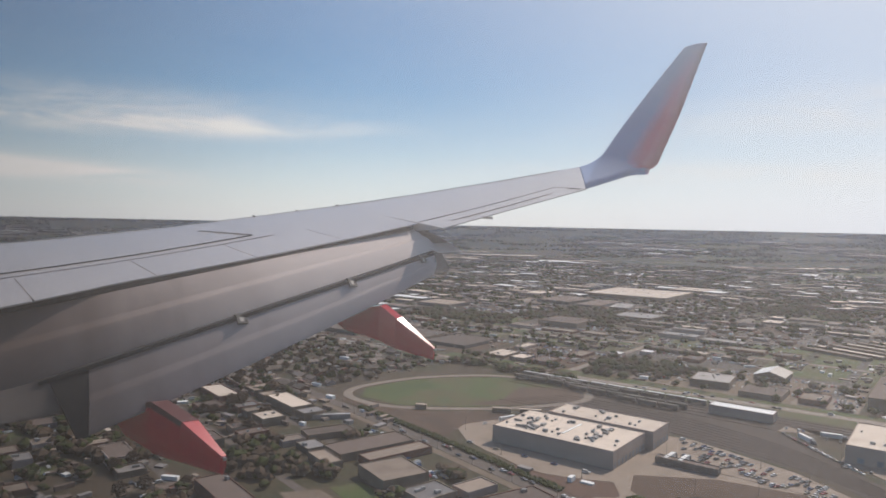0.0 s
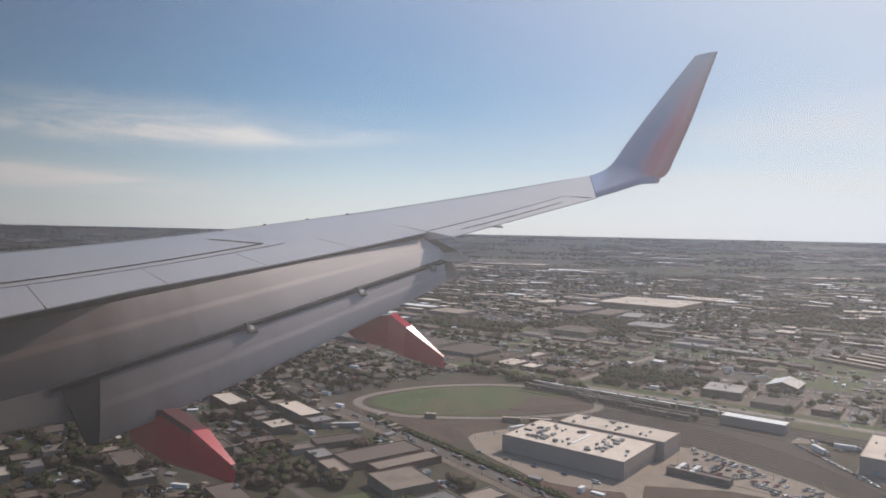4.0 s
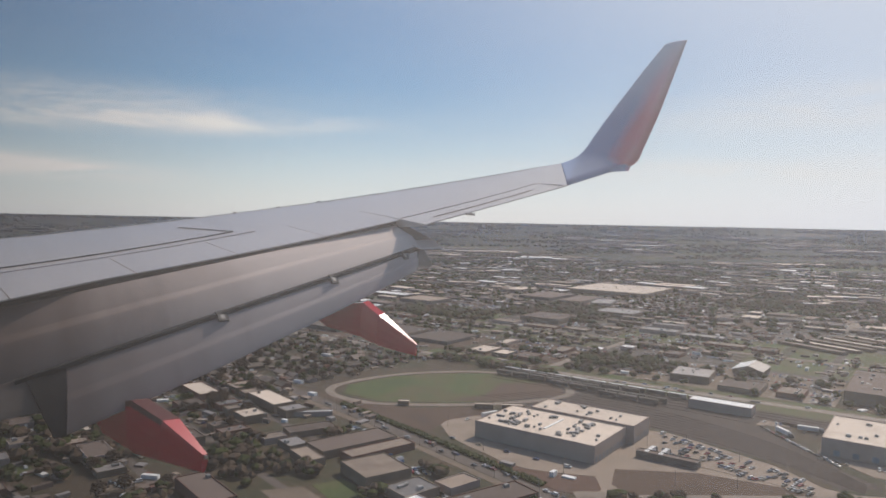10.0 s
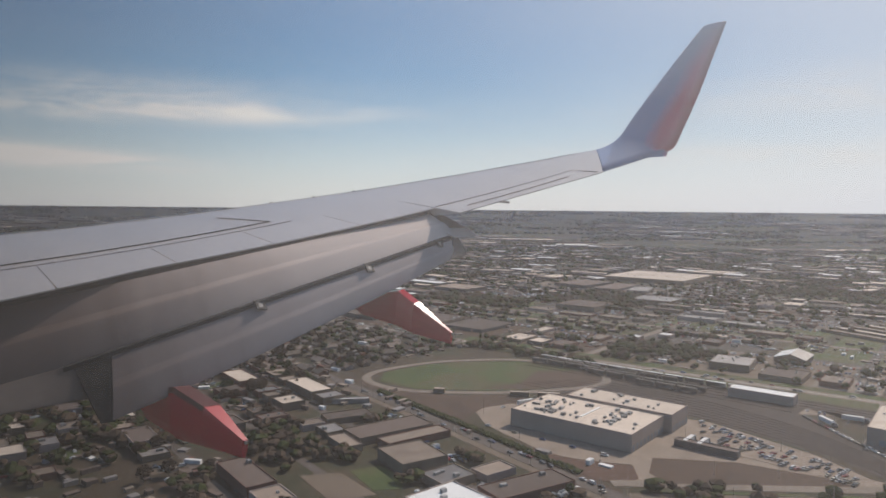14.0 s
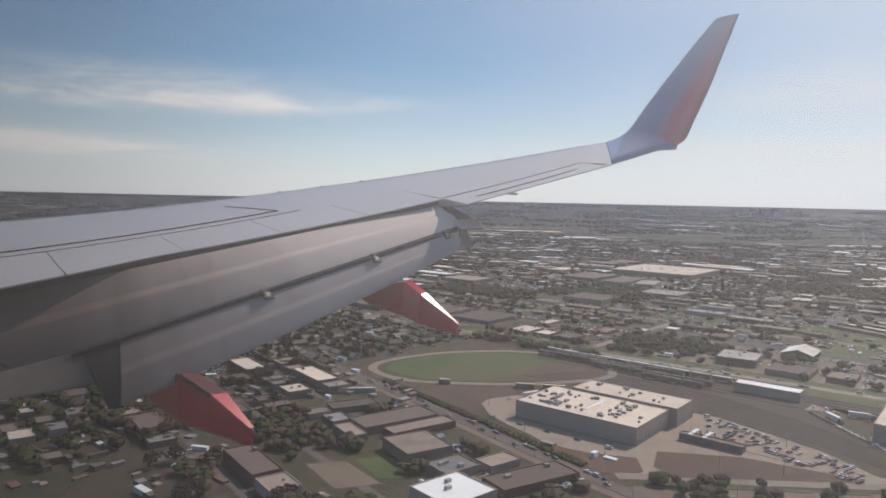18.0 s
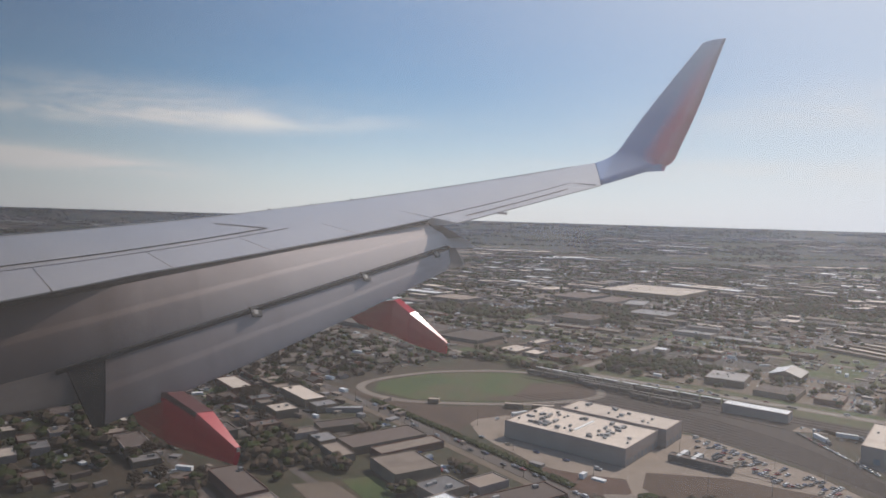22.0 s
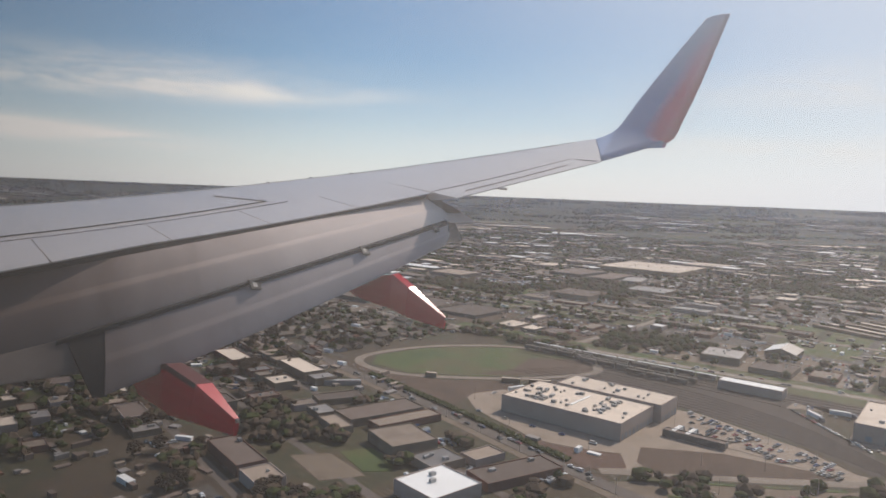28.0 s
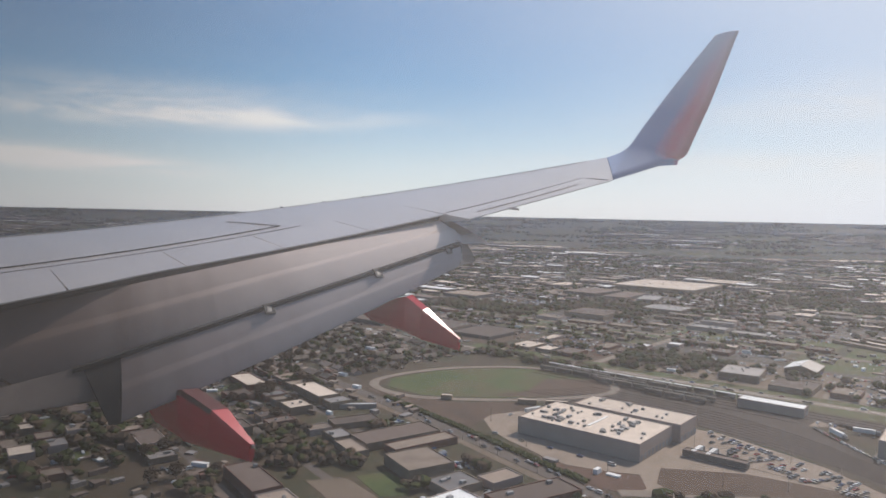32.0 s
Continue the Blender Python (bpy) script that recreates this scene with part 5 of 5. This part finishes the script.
                    placed(HOUSES[i], HOUSE_FIRST[i], uv_pose(u + rnd.uniform(-2, 2), v + rnd.uniform(-2, 2), 0, turn + rnd.choice((0, 0, 90, 180))))
                    house_count += 1
                for _ in range(rnd.choice((1, 2, 2, 3))):
                    tree_at(u + rnd.uniform(-10, 10), v + rnd.choice((-10, 10)) + rnd.uniform(-3, 3), 0.5)
                if rnd.random() < 0.5:
                    car_at(u + rnd.uniform(-6, 6), v - 8, turn + 90, 0.08)
            u += rnd.uniform(17, 23)
        k += 1
        v += 19 if k % 2 else 32
    for j in range(int((v1 - v0) / 51) + 1):
        sheet("lane", u0, u1, v0 + 33 + j * 51, v0 + 39 + j * 51, 0.07, M_ASPHALT, "narrow asphalt lane between houses", "road")


shed_count = 0


def workshop_rows(p0, p1, s0, s1, turn=-14.6):
    """Rows of low sheds and yards along the back road, on the near side of it."""
    global shed_count
    d = Vector((math.cos(radians(turn)), math.sin(radians(turn))))
    n = Vector((-d.y, d.x))
    s, k = s0, 0
    while s < s1:
        p = p0
        deep = rnd.uniform(13, 21)
        while p < p1:
            w = rnd.choice((12, 16, 22, 30, 44)) * rnd.uniform(0.9, 1.1)
            q = Vector((-292, 376)) + d * (p + w / 2) - n * (s + deep / 2)
            if in_view(q.x, q.y) and free(q.x - w / 2, q.x + w / 2, q.y - deep / 2, q.y + deep / 2):
                z = rnd.random()
                if z < 0.66 and shed_count < 130:
                    h = rnd.uniform(3.6, 6.5)
                    warehouse(q.x - w / 2, q.x + w / 2, q.y - deep / 2, q.y + deep / 2, h, rnd.choice((M_WALL_TAN, M_WALL_TAN, M_WALL_LIGHT, M_WALL_BRICK)),
                              rnd.choices(ROOFS, (0.12, 0.34, 0.38, 0.16))[0], rnd.randrange(0, 3), turn=turn, group="small workshops",
                              label=rnd.choice(("low workshop shed in a crowded brown yard", "flat roofed workshop beside a dirt yard")))
                    shed_count += 1
                elif z < 0.9:
                    for _ in range(rnd.randrange(3, 10)):
                        car_at(q.x + rnd.uniform(-w, w) / 2, q.y + rnd.uniform(-deep, deep) / 2, turn + rnd.choice((0, 90)), 0.06)
                    sheet("dirt_yard", q.x - w / 2, q.x + w / 2, q.y - deep / 2, q.y + deep / 2, 0.05, rnd.choice((M_DIRT, M_SAND, M_ASPHALT, M_GRASS)), "small open yard between sheds", "yard", turn=turn)
                else:
                    for _ in range(5):
                        tree_at(q.x + rnd.uniform(-w, w) / 2, q.y + rnd.uniform(-deep, deep) / 2, 0.3)
                for _ in range(rnd.choice((0, 1, 2))):
                    tree_at(q.x - w / 2 - 2 + rnd.uniform(-3, 1), q.y + rnd.uniform(-9, 9), 0.4)
            p += w + rnd.uniform(3, 9)
        k += 1
        s += deep + (14 if k % 2 else 5)
        if k % 2:
            ribbon("lane", [tuple(Vector((-292, 376)) + d * p - n * (s - 7)) for p in (p0, 0, p1)], 6, 0.07, M_ROAD, "narrow asphalt lane between workshops", "road", smooth_steps=2)


ROOFS = [M_ROOF_WHITE, M_ROOF_TAN, M_ROOF_BROWN, M_ROOF_GREY]
workshop_rows(-260, 190, 30, 190)
residential(-900, -450, 400, 610)
residential(-760, -540, 180, 395)

# sheds, yards and trees under the wing root
for gu in range(7):
    for gv in range(6):
        u, v = -545 + gu * 23 + rnd.uniform(-2, 2), 138 + gv * 21 + rnd.uniform(-2, 2)
        if not (in_view(u, v) and free(u - 9, u + 9, v - 9, v + 9)):
            continue
        z = rnd.random()
        if z < 0.5:
            a, b = rnd.uniform(6, 9.5), rnd.uniform(4.5, 7.5)
            warehouse(u - a, u + a, v - b, v + b, rnd.uniform(3.5, 5.5), rnd.choice((M_WALL_TAN, M_WALL_LIGHT, M_WALL_BRICK)), rnd.choice((M_ROOF_TAN, M_ROOF_GREY, M_ROOF_BROWN, M_ROOF_WHITE)), rnd.choice((0, 0, 1, 2)), turn=-14.6, group="workshops")
        elif z < 0.72:
            sheet("dirt_yard", u - 10, u + 10, v - 8, v + 8, 0.05, rnd.choice((M_DIRT, M_SAND, M_ASPHALT, M_GRASS)), "small open yard between sheds", "yard", turn=-14.6)
            for _ in range(5):
                car_at(u + rnd.uniform(-8, 8), v + rnd.uniform(-6, 6), -14.6 + rnd.choice((0, 90)), 0.06)
        for _ in range(4 if z > 0.6 else 2):
            tree_at(u + rnd.uniform(-12, 12), v + rnd.uniform(8, 12), 0.6)

# ---- the town beyond the road: blocks of warehouses ----
ware_count = 0
far_boxes = []
ROOF_W = [0.24, 0.24, 0.34, 0.18]
WALLS = [M_WALL_LIGHT, M_WALL_TAN, M_WALL_DARK, M_WALL_BRICK]


def quarter(u, v):
    """What a part of the town is made of, in broad uneven patches: woods, gardens or industry."""
    p = uv(u, v)
    k = noise.noise(Vector((p.x * 0.0034, p.y * 0.0034, 21))) + 0.35 * noise.noise(Vector((p.x * 0.011, p.y * 0.011, 4)))
    return "woods" if k > (0.24 if p.y > 1150 else 0.62) else "gardens" if k > (0.02 if p.y > 1150 else 0.38) else "industry"


def far_house(u, v):
    a, b = rnd.uniform(5, 8), rnd.uniform(4, 6)
    far_boxes.append((u - a, u + a, v - b, v + b, rnd.uniform(3.0, 4.5), rnd.choice((1, 2, 2, 2, 3))))


def block(u0, u1, v0, v1):
    """One block of the town: a wood, streets of gardens, or halls round yards full of cars."""
    global ware_count
    cu, cv = (u0 + u1) / 2, (v0 + v1) / 2
    y = uv(cu, cv).y
    kind = quarter(cu, cv)
    if kind == "woods":
        if y < 1500:
            sheet("grove_floor", u0, u1, v0, v1, 0.05 + 0.01 * rnd.random(), rnd.choice((M_GRASS, M_GROUND, M_GRASS)), "grassy floor of a grove", "grass")
        for _ in range(int((u1 - u0) * (v1 - v0) / (62 if y < 1100 else 130))):
            tree_at(rnd.uniform(u0, u1), rnd.uniform(v0, v1), 0.5)
        return
    if kind == "gardens":
        if y < 1500:
            sheet("gardens", u0, u1, v0, v1, 0.05 + 0.01 * rnd.random(), rnd.choice((M_GRASS, M_GROUND)), "lawns and gardens of a row of houses", "grass")
        v = v0 + 12
        while v < v1 - 8:
            if y < 1500:
                sheet("street", u0, u1, v + 12, v + 17, 0.09, rnd.choice((M_CONCRETE, M_ROAD)), "pale street between gardens", "road")
            u = u0 + 8
            while u < u1 - 8:
                if free(u - 8, u + 8, v - 7, v + 7):
                    if rnd.random() < 0.85:
                        far_house(u, v)
                    tree_at(u + rnd.uniform(-9, 9), v - 9, 0.5)
                    if rnd.random() < 0.7:
                        tree_at(u + rnd.uniform(-9, 9), v + 9, 0.4)
                    if rnd.random() < 0.5 and y < 1300:
                        car_at(u, v + 12.5, 0, 0.1)
                u += rnd.uniform(17, 24)
            v += 34
        return
    big = noise.noise(Vector((cu * 0.007, cv * 0.007, 40))) > 0.0
    if y < 1500:
        sheet("yard", u0, u1, v0, v1, 0.05 + 0.01 * rnd.random(), rnd.choice((M_ASPHALT, M_ASPHALT, M_DIRT, M_GRASS, M_ROAD, M_GRASS, M_SAND)), "open yard of an industrial block", "yard")
    rows = rnd.choice((1, 2, 2)) if big else rnd.choice((2, 3, 3))
    for r in range(rows):
        a0, a1 = v0 + (v1 - v0) * r / rows + 3, v0 + (v1 - v0) * (r + 1) / rows - rnd.uniform(11, 22)
        u = u0 + rnd.uniform(2, 14)
        while u < u1 - 18:
            w = (rnd.choice((44, 58, 76, 100)) if big else rnd.choice((13, 18, 22, 26, 34, 48))) * rnd.uniform(0.85, 1.15)
            w = min(w, u1 - u - 2)
            d = rnd.uniform(0.6, 1.0)
            b0 = a0 + (a1 - a0) * (1 - d) * rnd.choice((0, 1))
            b1 = b0 + (a1 - a0) * d
            if free(u, u + w, b0, b1) and rnd.random() < (0.88 if y < 1500 else 0.55):
                h = rnd.uniform(4.2, 7.0) if big else rnd.uniform(3.0, 4.8)
                roof = rnd.choices(ROOFS, ROOF_W)[0]
                if y < 1250 and ware_count < 280:
                    warehouse(u, u + w, b0, b1, h, rnd.choice(WALLS), roof, units=rnd.randrange(1, max(2, int(w / 7))) if y < 1000 else rnd.randrange(0, 3))
                    ware_count += 1
                else:
                    far_boxes.append((u, u + w, b0, b1, h, ROOFS.index(roof)))
            elif free(u, u + w, b0, b1) and y < 1400:
                for k in range(int(w * (b1 - b0) / 34)):
                    car_at(rnd.uniform(u, u + w), b0 + 5.5 * rnd.randrange(1, max(2, int((b1 - b0) / 5.5))), 90, 0.08)
            u += w + rnd.uniform(5, 18)
        if y < 1400:
            for lane in (3.0, 9.0):
                u = u0 + rnd.uniform(0, 20)
                while u < u1:
                    if rnd.random() < 0.55:
                        car_at(u, a1 + lane, 90, 0.08)
                    u += 2.9 if rnd.random() < 0.9 else rnd.uniform(8, 30)
        for _ in range(rnd.randrange(5, 18)):
            tree_at(rnd.uniform(u0, u1), a1 + rnd.uniform(8, 14), 0.65)


v = 664.0
while v < 2500:
    depth = rnd.uniform(80, 135)
    u = -2300.0
    while u < 900:
        w = rnd.uniform(120, 230)
        if in_view(u + w / 2, v + depth / 2, 0.76):
            block(u, u + w, v, v + depth)
        u += w + 13
    if v < 1700:
        ribbon("street", [(-1500, v + depth + 6), (-600, v + depth + 6), (700, v + depth + 6)], 9, 0.09, M_ASPHALT if rnd.random() < 0.7 else M_CONCRETE, "straight town street", "road", smooth_steps=2)
    v += depth + 12
for u in (-1300, -1020, -800, -560, -330, -95, 190, 400):
    ribbon("cross_street", [(u, 655), (u + 6, 1100), (u + 2, 1900)], 9, 0.08, M_ASPHALT if u % 3 else M_CONCRETE, "straight cross street", "road", smooth_steps=2)
# dark grove beyond the road
for k in range(110):
    tree_at(rnd.uniform(-326, -216), rnd.uniform(690, 752), 0.7)
# belt of trees along the road
for k in range(80):
    u = rnd.uniform(-520, 420)
    if free(u - 3, u + 3, 672, 678) or rnd.random() < 0.2:
        tree_at(u, 660 + (u + 260) * 0.03 + rnd.uniform(0, 9), 0.75)
for k in range(70):
    tree_at(rnd.uniform(-450, -300), rnd.uniform(612, 626), 0.6)
# hedge between the road and the track, and trees among the roadside workshops
pieces = []
for k in range(620):
    u = -392 + 212 * k / 620 + rnd.uniform(-0.5, 0.5)
    if noise.noise(Vector((u * 0.06, 2, 0))) > -0.55:
        p = uv(u, road_line(u) + 9.5 + rnd.uniform(-2.6, 2.6))
        pieces.append(clump(rnd.uniform(0.9, 1.9), p.x, p.y, rnd.uniform(0.5, 1.4), rnd))
tagged(new("hedge", mesh_of("hedge", *join_fast(pieces), M_LEAF)), "dark scrubby hedge along the back road", "hedge", kind="stuff")
for cu, cv, su, sv, many in ((-335, 272, 26, 20, 34), (-372, 290, 14, 20, 14), (-338, 352, 6, 14, 8), (-243, 333, 8, 6, 6), (-205, 336, 5, 7, 4), (-172, 300, 5, 24, 10), (-300, 285, 12, 6, 8), (-246, 283, 5, 6, 4)):
    for k in range(many):
        tree_at(cu + rnd.uniform(-su, su), cv + rnd.uniform(-sv, sv), 0.3)
for cu, cv, su, sv, many in ((-245, 330, 12, 7, 16), (-268, 333, 14, 6, 10), (-210, 300, 7, 12, 12), (-229, 276, 6, 8, 9), (-175, 322, 5, 12, 10), (-325, 365, 20, 4, 8)):
    for k in range(many):
        car_at(cu + rnd.uniform(-su, su), cv + rnd.uniform(-sv, sv), -15 + rnd.choice((0, 90, 90)) + rnd.uniform(-6, 6), 0.1)
# street and garden trees between the sheds and houses
for k in range(1500):
    y = rnd.uniform(255, 640)
    x = rnd.uniform(-0.72, 0.25) * y
    u, w = x * GU.x + y * GU.y, x * GV.x + y * GV.y
    if w < 345 - (u + 250) * 0.27 and free(u - 2, u + 2, w - 2, w + 2) and noise.noise(Vector((x * 0.012, y * 0.012, 5))) > 0.12:
        tree_at(u, w, 0.4)
for k in range(34):
    t = rnd.random()
    tree_at(-140 + 120 * t, 358 + 86 * t - rnd.choice((3, 17, 30)), 0.6)

# ---- lamp posts of the yards ----
def lamp_post_kind():
    p = new("lamp_post")
    v, f = grid_loft([[(r * math.cos(k * math.pi / 3), r * math.sin(k * math.pi / 3), z) for k in range(6)] for r, z in ((0.16, 0), (0.09, 9.0))], True)
    part("pole", mesh_of("pole", v, f, M_STEEL), p)
    v, f = boxes((-0.05, 1.6, -0.05, 0.05, 8.85, 8.95))
    arm = part("arm", mesh_of("arm", v, f, M_STEEL), p)
    v, f = boxes((1.3, 2.1, -0.18, 0.18, 8.75, 8.92))
    part("lamp_head", mesh_of("lamp_head", v, f, M_UNIT), arm)
    v, f = boxes((-0.35, 0.35, -0.35, 0.35, -0.1, 0.5))
    part("footing", mesh_of("footing", v, f, M_CONCRETE), p)
    return tagged(p, "tall grey steel lamp post in a yard", "lamp post", group="yard lamp posts")


POST, POST_FIRST = lamp_post_kind(), {"at": True}
for u, v in ((-155, 455), (-140, 492), (-100, 470), (-70, 455), (-120, 402), (-90, 420), (-60, 404), (-100, 368), (-60, 380), (-20, 420), (10, 440), (-180, 380), (-240, 385), (-290, 415), (-85, 560), (-60, 505), (0, 508), (60, 512)):
    placed(POST, POST_FIRST, uv_pose(u, v, 0.2, rnd.choice((0, 90, 180))))
for k in range(16):
    t = k / 15
    placed(POST, POST_FIRST, uv_pose(-400 + 260 * t, 398 - 68 * t, 0.1, -105))

# ---- clutter of the yards: containers, stacks, small sheds ----
vs, fs, idx = [], [], []
for k in range(5200):
    y = 300 + 1500 * rnd.random() ** 0.8
    x = rnd.uniform(-0.72, 0.72) * y
    u, w = x * GU.x + y * GU.y, x * GV.x + y * GV.y
    if not free(u - 2, u + 2, w - 2, w + 2):
        continue
    a, d, h = rnd.uniform(1.0, 6.5), rnd.uniform(0.8, 2.6), rnd.uniform(0.8, 3.2)
    m = uv_pose(u, w, 0.0, rnd.choice((0, 0, 90, 90, rnd.uniform(0, 90))))
    k0 = len(vs)
    vs.extend([tuple(m @ Vector(q)) for q in box_v(-a, a, -d, d, 0, h)])
    fs.extend([tuple(i + k0 for i in q) for q in BOX_F])
    idx.extend([rnd.choices(range(6), (0.28, 0.09, 0.33, 0.12, 0.12, 0.06))[0]] * 6)
clutter = new("yard_clutter", mesh_of("yard_clutter", vs, fs, [M_ROOF_TAN, M_TRAILER, M_ROOF_BROWN, M_ROOF_GREY, M_RAILCAR, M_WALL_BRICK], idx))
tagged(clutter, "scattered containers, stacks and small sheds in the yards", "clutter", kind="stuff")

# ---- the far plain ----
spots = []
for k in range(1700):
    r = 1500 + 3250 * rnd.random() ** 0.85
    a = rnd.uniform(-0.66, 0.66)
    x, y = r * math.sin(a), r * math.cos(a)
    if r > 1900 and noise.noise(Vector((x * 0.0016, y * 0.0016, 8))) < (-0.05 if r < 2600 else 0.12):
        continue
    w, d = (rnd.uniform(14, 60), rnd.uniform(12, 40)) if r < 2600 else (rnd.uniform(40, 280), rnd.uniform(30, 110))
    spots.append((x, y, w, d, rnd.uniform(4, 9) if r < 2600 else rnd.uniform(6, 13), rnd.choices((0, 1, 2, 3), (0.24, 0.28, 0.28, 0.20))[0]))
vs, fs, idx = [], [], []


def add_box(corners, h, roof):
    k = len(vs)
    z = min(land(p.x, p.y) for p in corners)
    vs.extend([(p.x, p.y, z - 2) for p in corners] + [(p.x, p.y, z + h) for p in corners])
    fs.extend([(k + 4, k + 5, k + 6, k + 7), (k, k + 1, k + 5, k + 4), (k + 1, k + 2, k + 6, k + 5), (k + 2, k + 3, k + 7, k + 6), (k + 3, k, k + 4, k + 7)])
    idx.extend([5 if rnd.random() < 0.19 else roof, 4, 4, 4, 4])


for u0, u1, v0, v1, h, r in far_boxes:
    mid, half_a, half_b, ang = uv((u0 + u1) / 2, (v0 + v1) / 2), (u1 - u0) / 2, (v1 - v0) / 2, rnd.choice((0, 0, 0, rnd.uniform(-0.3, 0.3)))
    ca, sa = math.cos(ang), math.sin(ang)
    add_box([mid + GU * (a * half_a * ca - d * half_b * sa) + GV * (a * half_a * sa + d * half_b * ca) for a, d in ((-1, -1), (1, -1), (1, 1), (-1, 1))], h, r)
for x, y, w, d, h, r in spots:
    q, turned = Vector((x, y, 0)), rnd.uniform(-0.25, 0.25) + (radians(GRID) if y < 2300 else 0.0)
    ea, eb = Vector((math.cos(turned), math.sin(turned), 0)), Vector((-math.sin(turned), math.cos(turned), 0))
    add_box([q + ea * a * w / 2 + eb * b * d / 2 for a, b in ((-1, -1), (1, -1), (1, 1), (-1, 1))], h, r)
# every wall takes the dark colour, standing in for shaded sides
far = new("distant_buildings", mesh_of("distant_buildings", vs, fs, ROOFS + [M_WALL_DARK, M_ROOF_BRIGHT], idx))
tagged(far, "countless low distant buildings with pale and brown roofs", "buildings", kind="stuff")

# fields, clearings and roads lying on the rise
vs, fs, idx = [], [], []


def land_patch(x, y, w, d, turned, lift_by, m):
    """A patch of open land, draped over the rise in three by two squares."""
    k = len(vs)
    for b in (-1, 0, 1):
        for a in (-1, -0.33, 0.33, 1):
            ex, ey = a * w / 2 * rnd.uniform(0.85, 1.0), b * d / 2 * rnd.uniform(0.8, 1.0)
            px, py = x + ex * math.cos(turned) - ey * math.sin(turned), y + ex * math.sin(turned) + ey * math.cos(turned)
            vs.append((px, py, land(px, py) + lift_by))
    for r in range(2):
        for a in range(3):
            fs.append((k + 4 * r + a, k + 4 * r + a + 1, k + 4 * r + a + 5, k + 4 * r + a + 4))
            idx.append(m)


for k in range(620):
    r = 1850 + 2950 * rnd.random()
    a = rnd.uniform(-0.68, 0.68)
    land_patch(r * math.sin(a), r * math.cos(a), rnd.uniform(100, 700), rnd.uniform(40, 170), rnd.uniform(-0.3, 0.3), 0.8 + 0.002 * k, rnd.choices((0, 1, 2, 3, 4), (0.66, 0.17, 0.06, 0.08, 0.03))[0])
far_land = new("far_fields", mesh_of("far_fields", vs, fs, [M_WOODS, M_GRASS, M_DIRT, M_ASPHALT, M_CONCRETE], idx))
tagged(far_land, "far patchwork of woods, fields and bare clearings", "fields", kind="stuff")

vs, fs, idx = [], [], []
for p, turn in far_cars:
    m = Matrix.Translation(p) @ pose(0, 0, 0.1, 0, 0, turn)
    k = len(vs)
    vs.extend([tuple(m @ Vector(q)) for q in box_v(-2.2, 2.2, -0.9, 0.9, 0.3, 0.95) + box_v(-1.2, 1.1, -0.75, 0.75, 0.95, 1.45)])
    fs.extend([tuple(i + k for i in q) for q in BOX_F] + [tuple(i + k + 8 for i in q) for q in BOX_F])
    idx.extend([rnd.choice((0, 0, 0, 1, 1, 2, 3, 4, 5, 6))] * 12)
if vs:
    cars_far = new("distant_cars", mesh_of("distant_cars", vs, fs, CAR_PAINT, idx))
    tagged(cars_far, "many small distant parked cars", "cars", kind="stuff")

# woods: clumps thicken with distance
for k in range(15000):
    r = 900 + 3900 * rnd.random() ** 0.85
    a = rnd.uniform(-0.67, 0.67)
    x, y = r * math.sin(a), r * math.cos(a)
    if (noise.noise(Vector((x * 0.0022, y * 0.0044, 3))) > 0.04) if y > 1900 else (r > 1450 and noise.noise(Vector((x * 0.0034, y * 0.0034, 21))) > 0.2):
        s = rnd.uniform(3.5, 7.5) if y < 2000 else rnd.uniform(6, 13)
        far_clumps["leaf" if rnd.random() < 0.5 else "twig"].append(clump(s, x, y, s * 0.3 + land(x, y), rnd))
for key, mat, words in (("leaf", M_LEAF, "distant green treetops between the buildings"), ("twig", M_TWIG, "distant leafless brown treetops")):
    vv, ff = join_fast(far_clumps[key])
    woods = new("distant_trees", mesh_of("distant_trees", vv, ff, mat))
    tagged(woods, words, "trees", kind="stuff")
for k in range(46):
    y = rnd.uniform(1000, 1500)
    x = rnd.uniform(-0.7, 0.7) * y
    u, v = x * GU.x + y * GU.y, x * GV.x + y * GV.y
    a, b = rnd.uniform(40, 190), rnd.uniform(30, 110)
    if free(u - a, u + a, v - b, v + b):
        sheet("field", u - a, u + a, v - b, v + b, 0.04 + 0.0006 * k, rnd.choice((M_GRASS, M_GRASS, M_DIRT, M_CONCRETE)), "open field of dry grass in the plain", "field")
def draped_road(name, pts, width, label):
    """A pale road that follows the rise of the land, through points (x, y)."""
    rows = []
    p = [Vector(q) for q in pts]
    for i in range(len(p) - 1):
        for k in range(12):
            q = p[i].lerp(p[i + 1], k / 12)
            side = Vector((-(p[i + 1] - p[i]).y, (p[i + 1] - p[i]).x)).normalized() * width / 2
            rows.append([(w.x, w.y, land(w.x, w.y) + 2.6) for w in (q + side, q - side)])
    v, f = grid_loft(rows)
    return tagged(new(name, mesh_of(name, v, [q[::-1] for q in f], M_CONCRETE)), label, "road", kind="structure")


for pts, w in (([(-900, 1750), (-200, 2150), (900, 2350), (2300, 2400)], 20), ([(250, 2150), (420, 2900), (1000, 3600), (1150, 4300)], 24), ([(-2300, 3000), (-900, 3250), (400, 3300), (2200, 3100)], 18)):
    draped_road("far_highway", pts, w, "pale motorway crossing the plain")
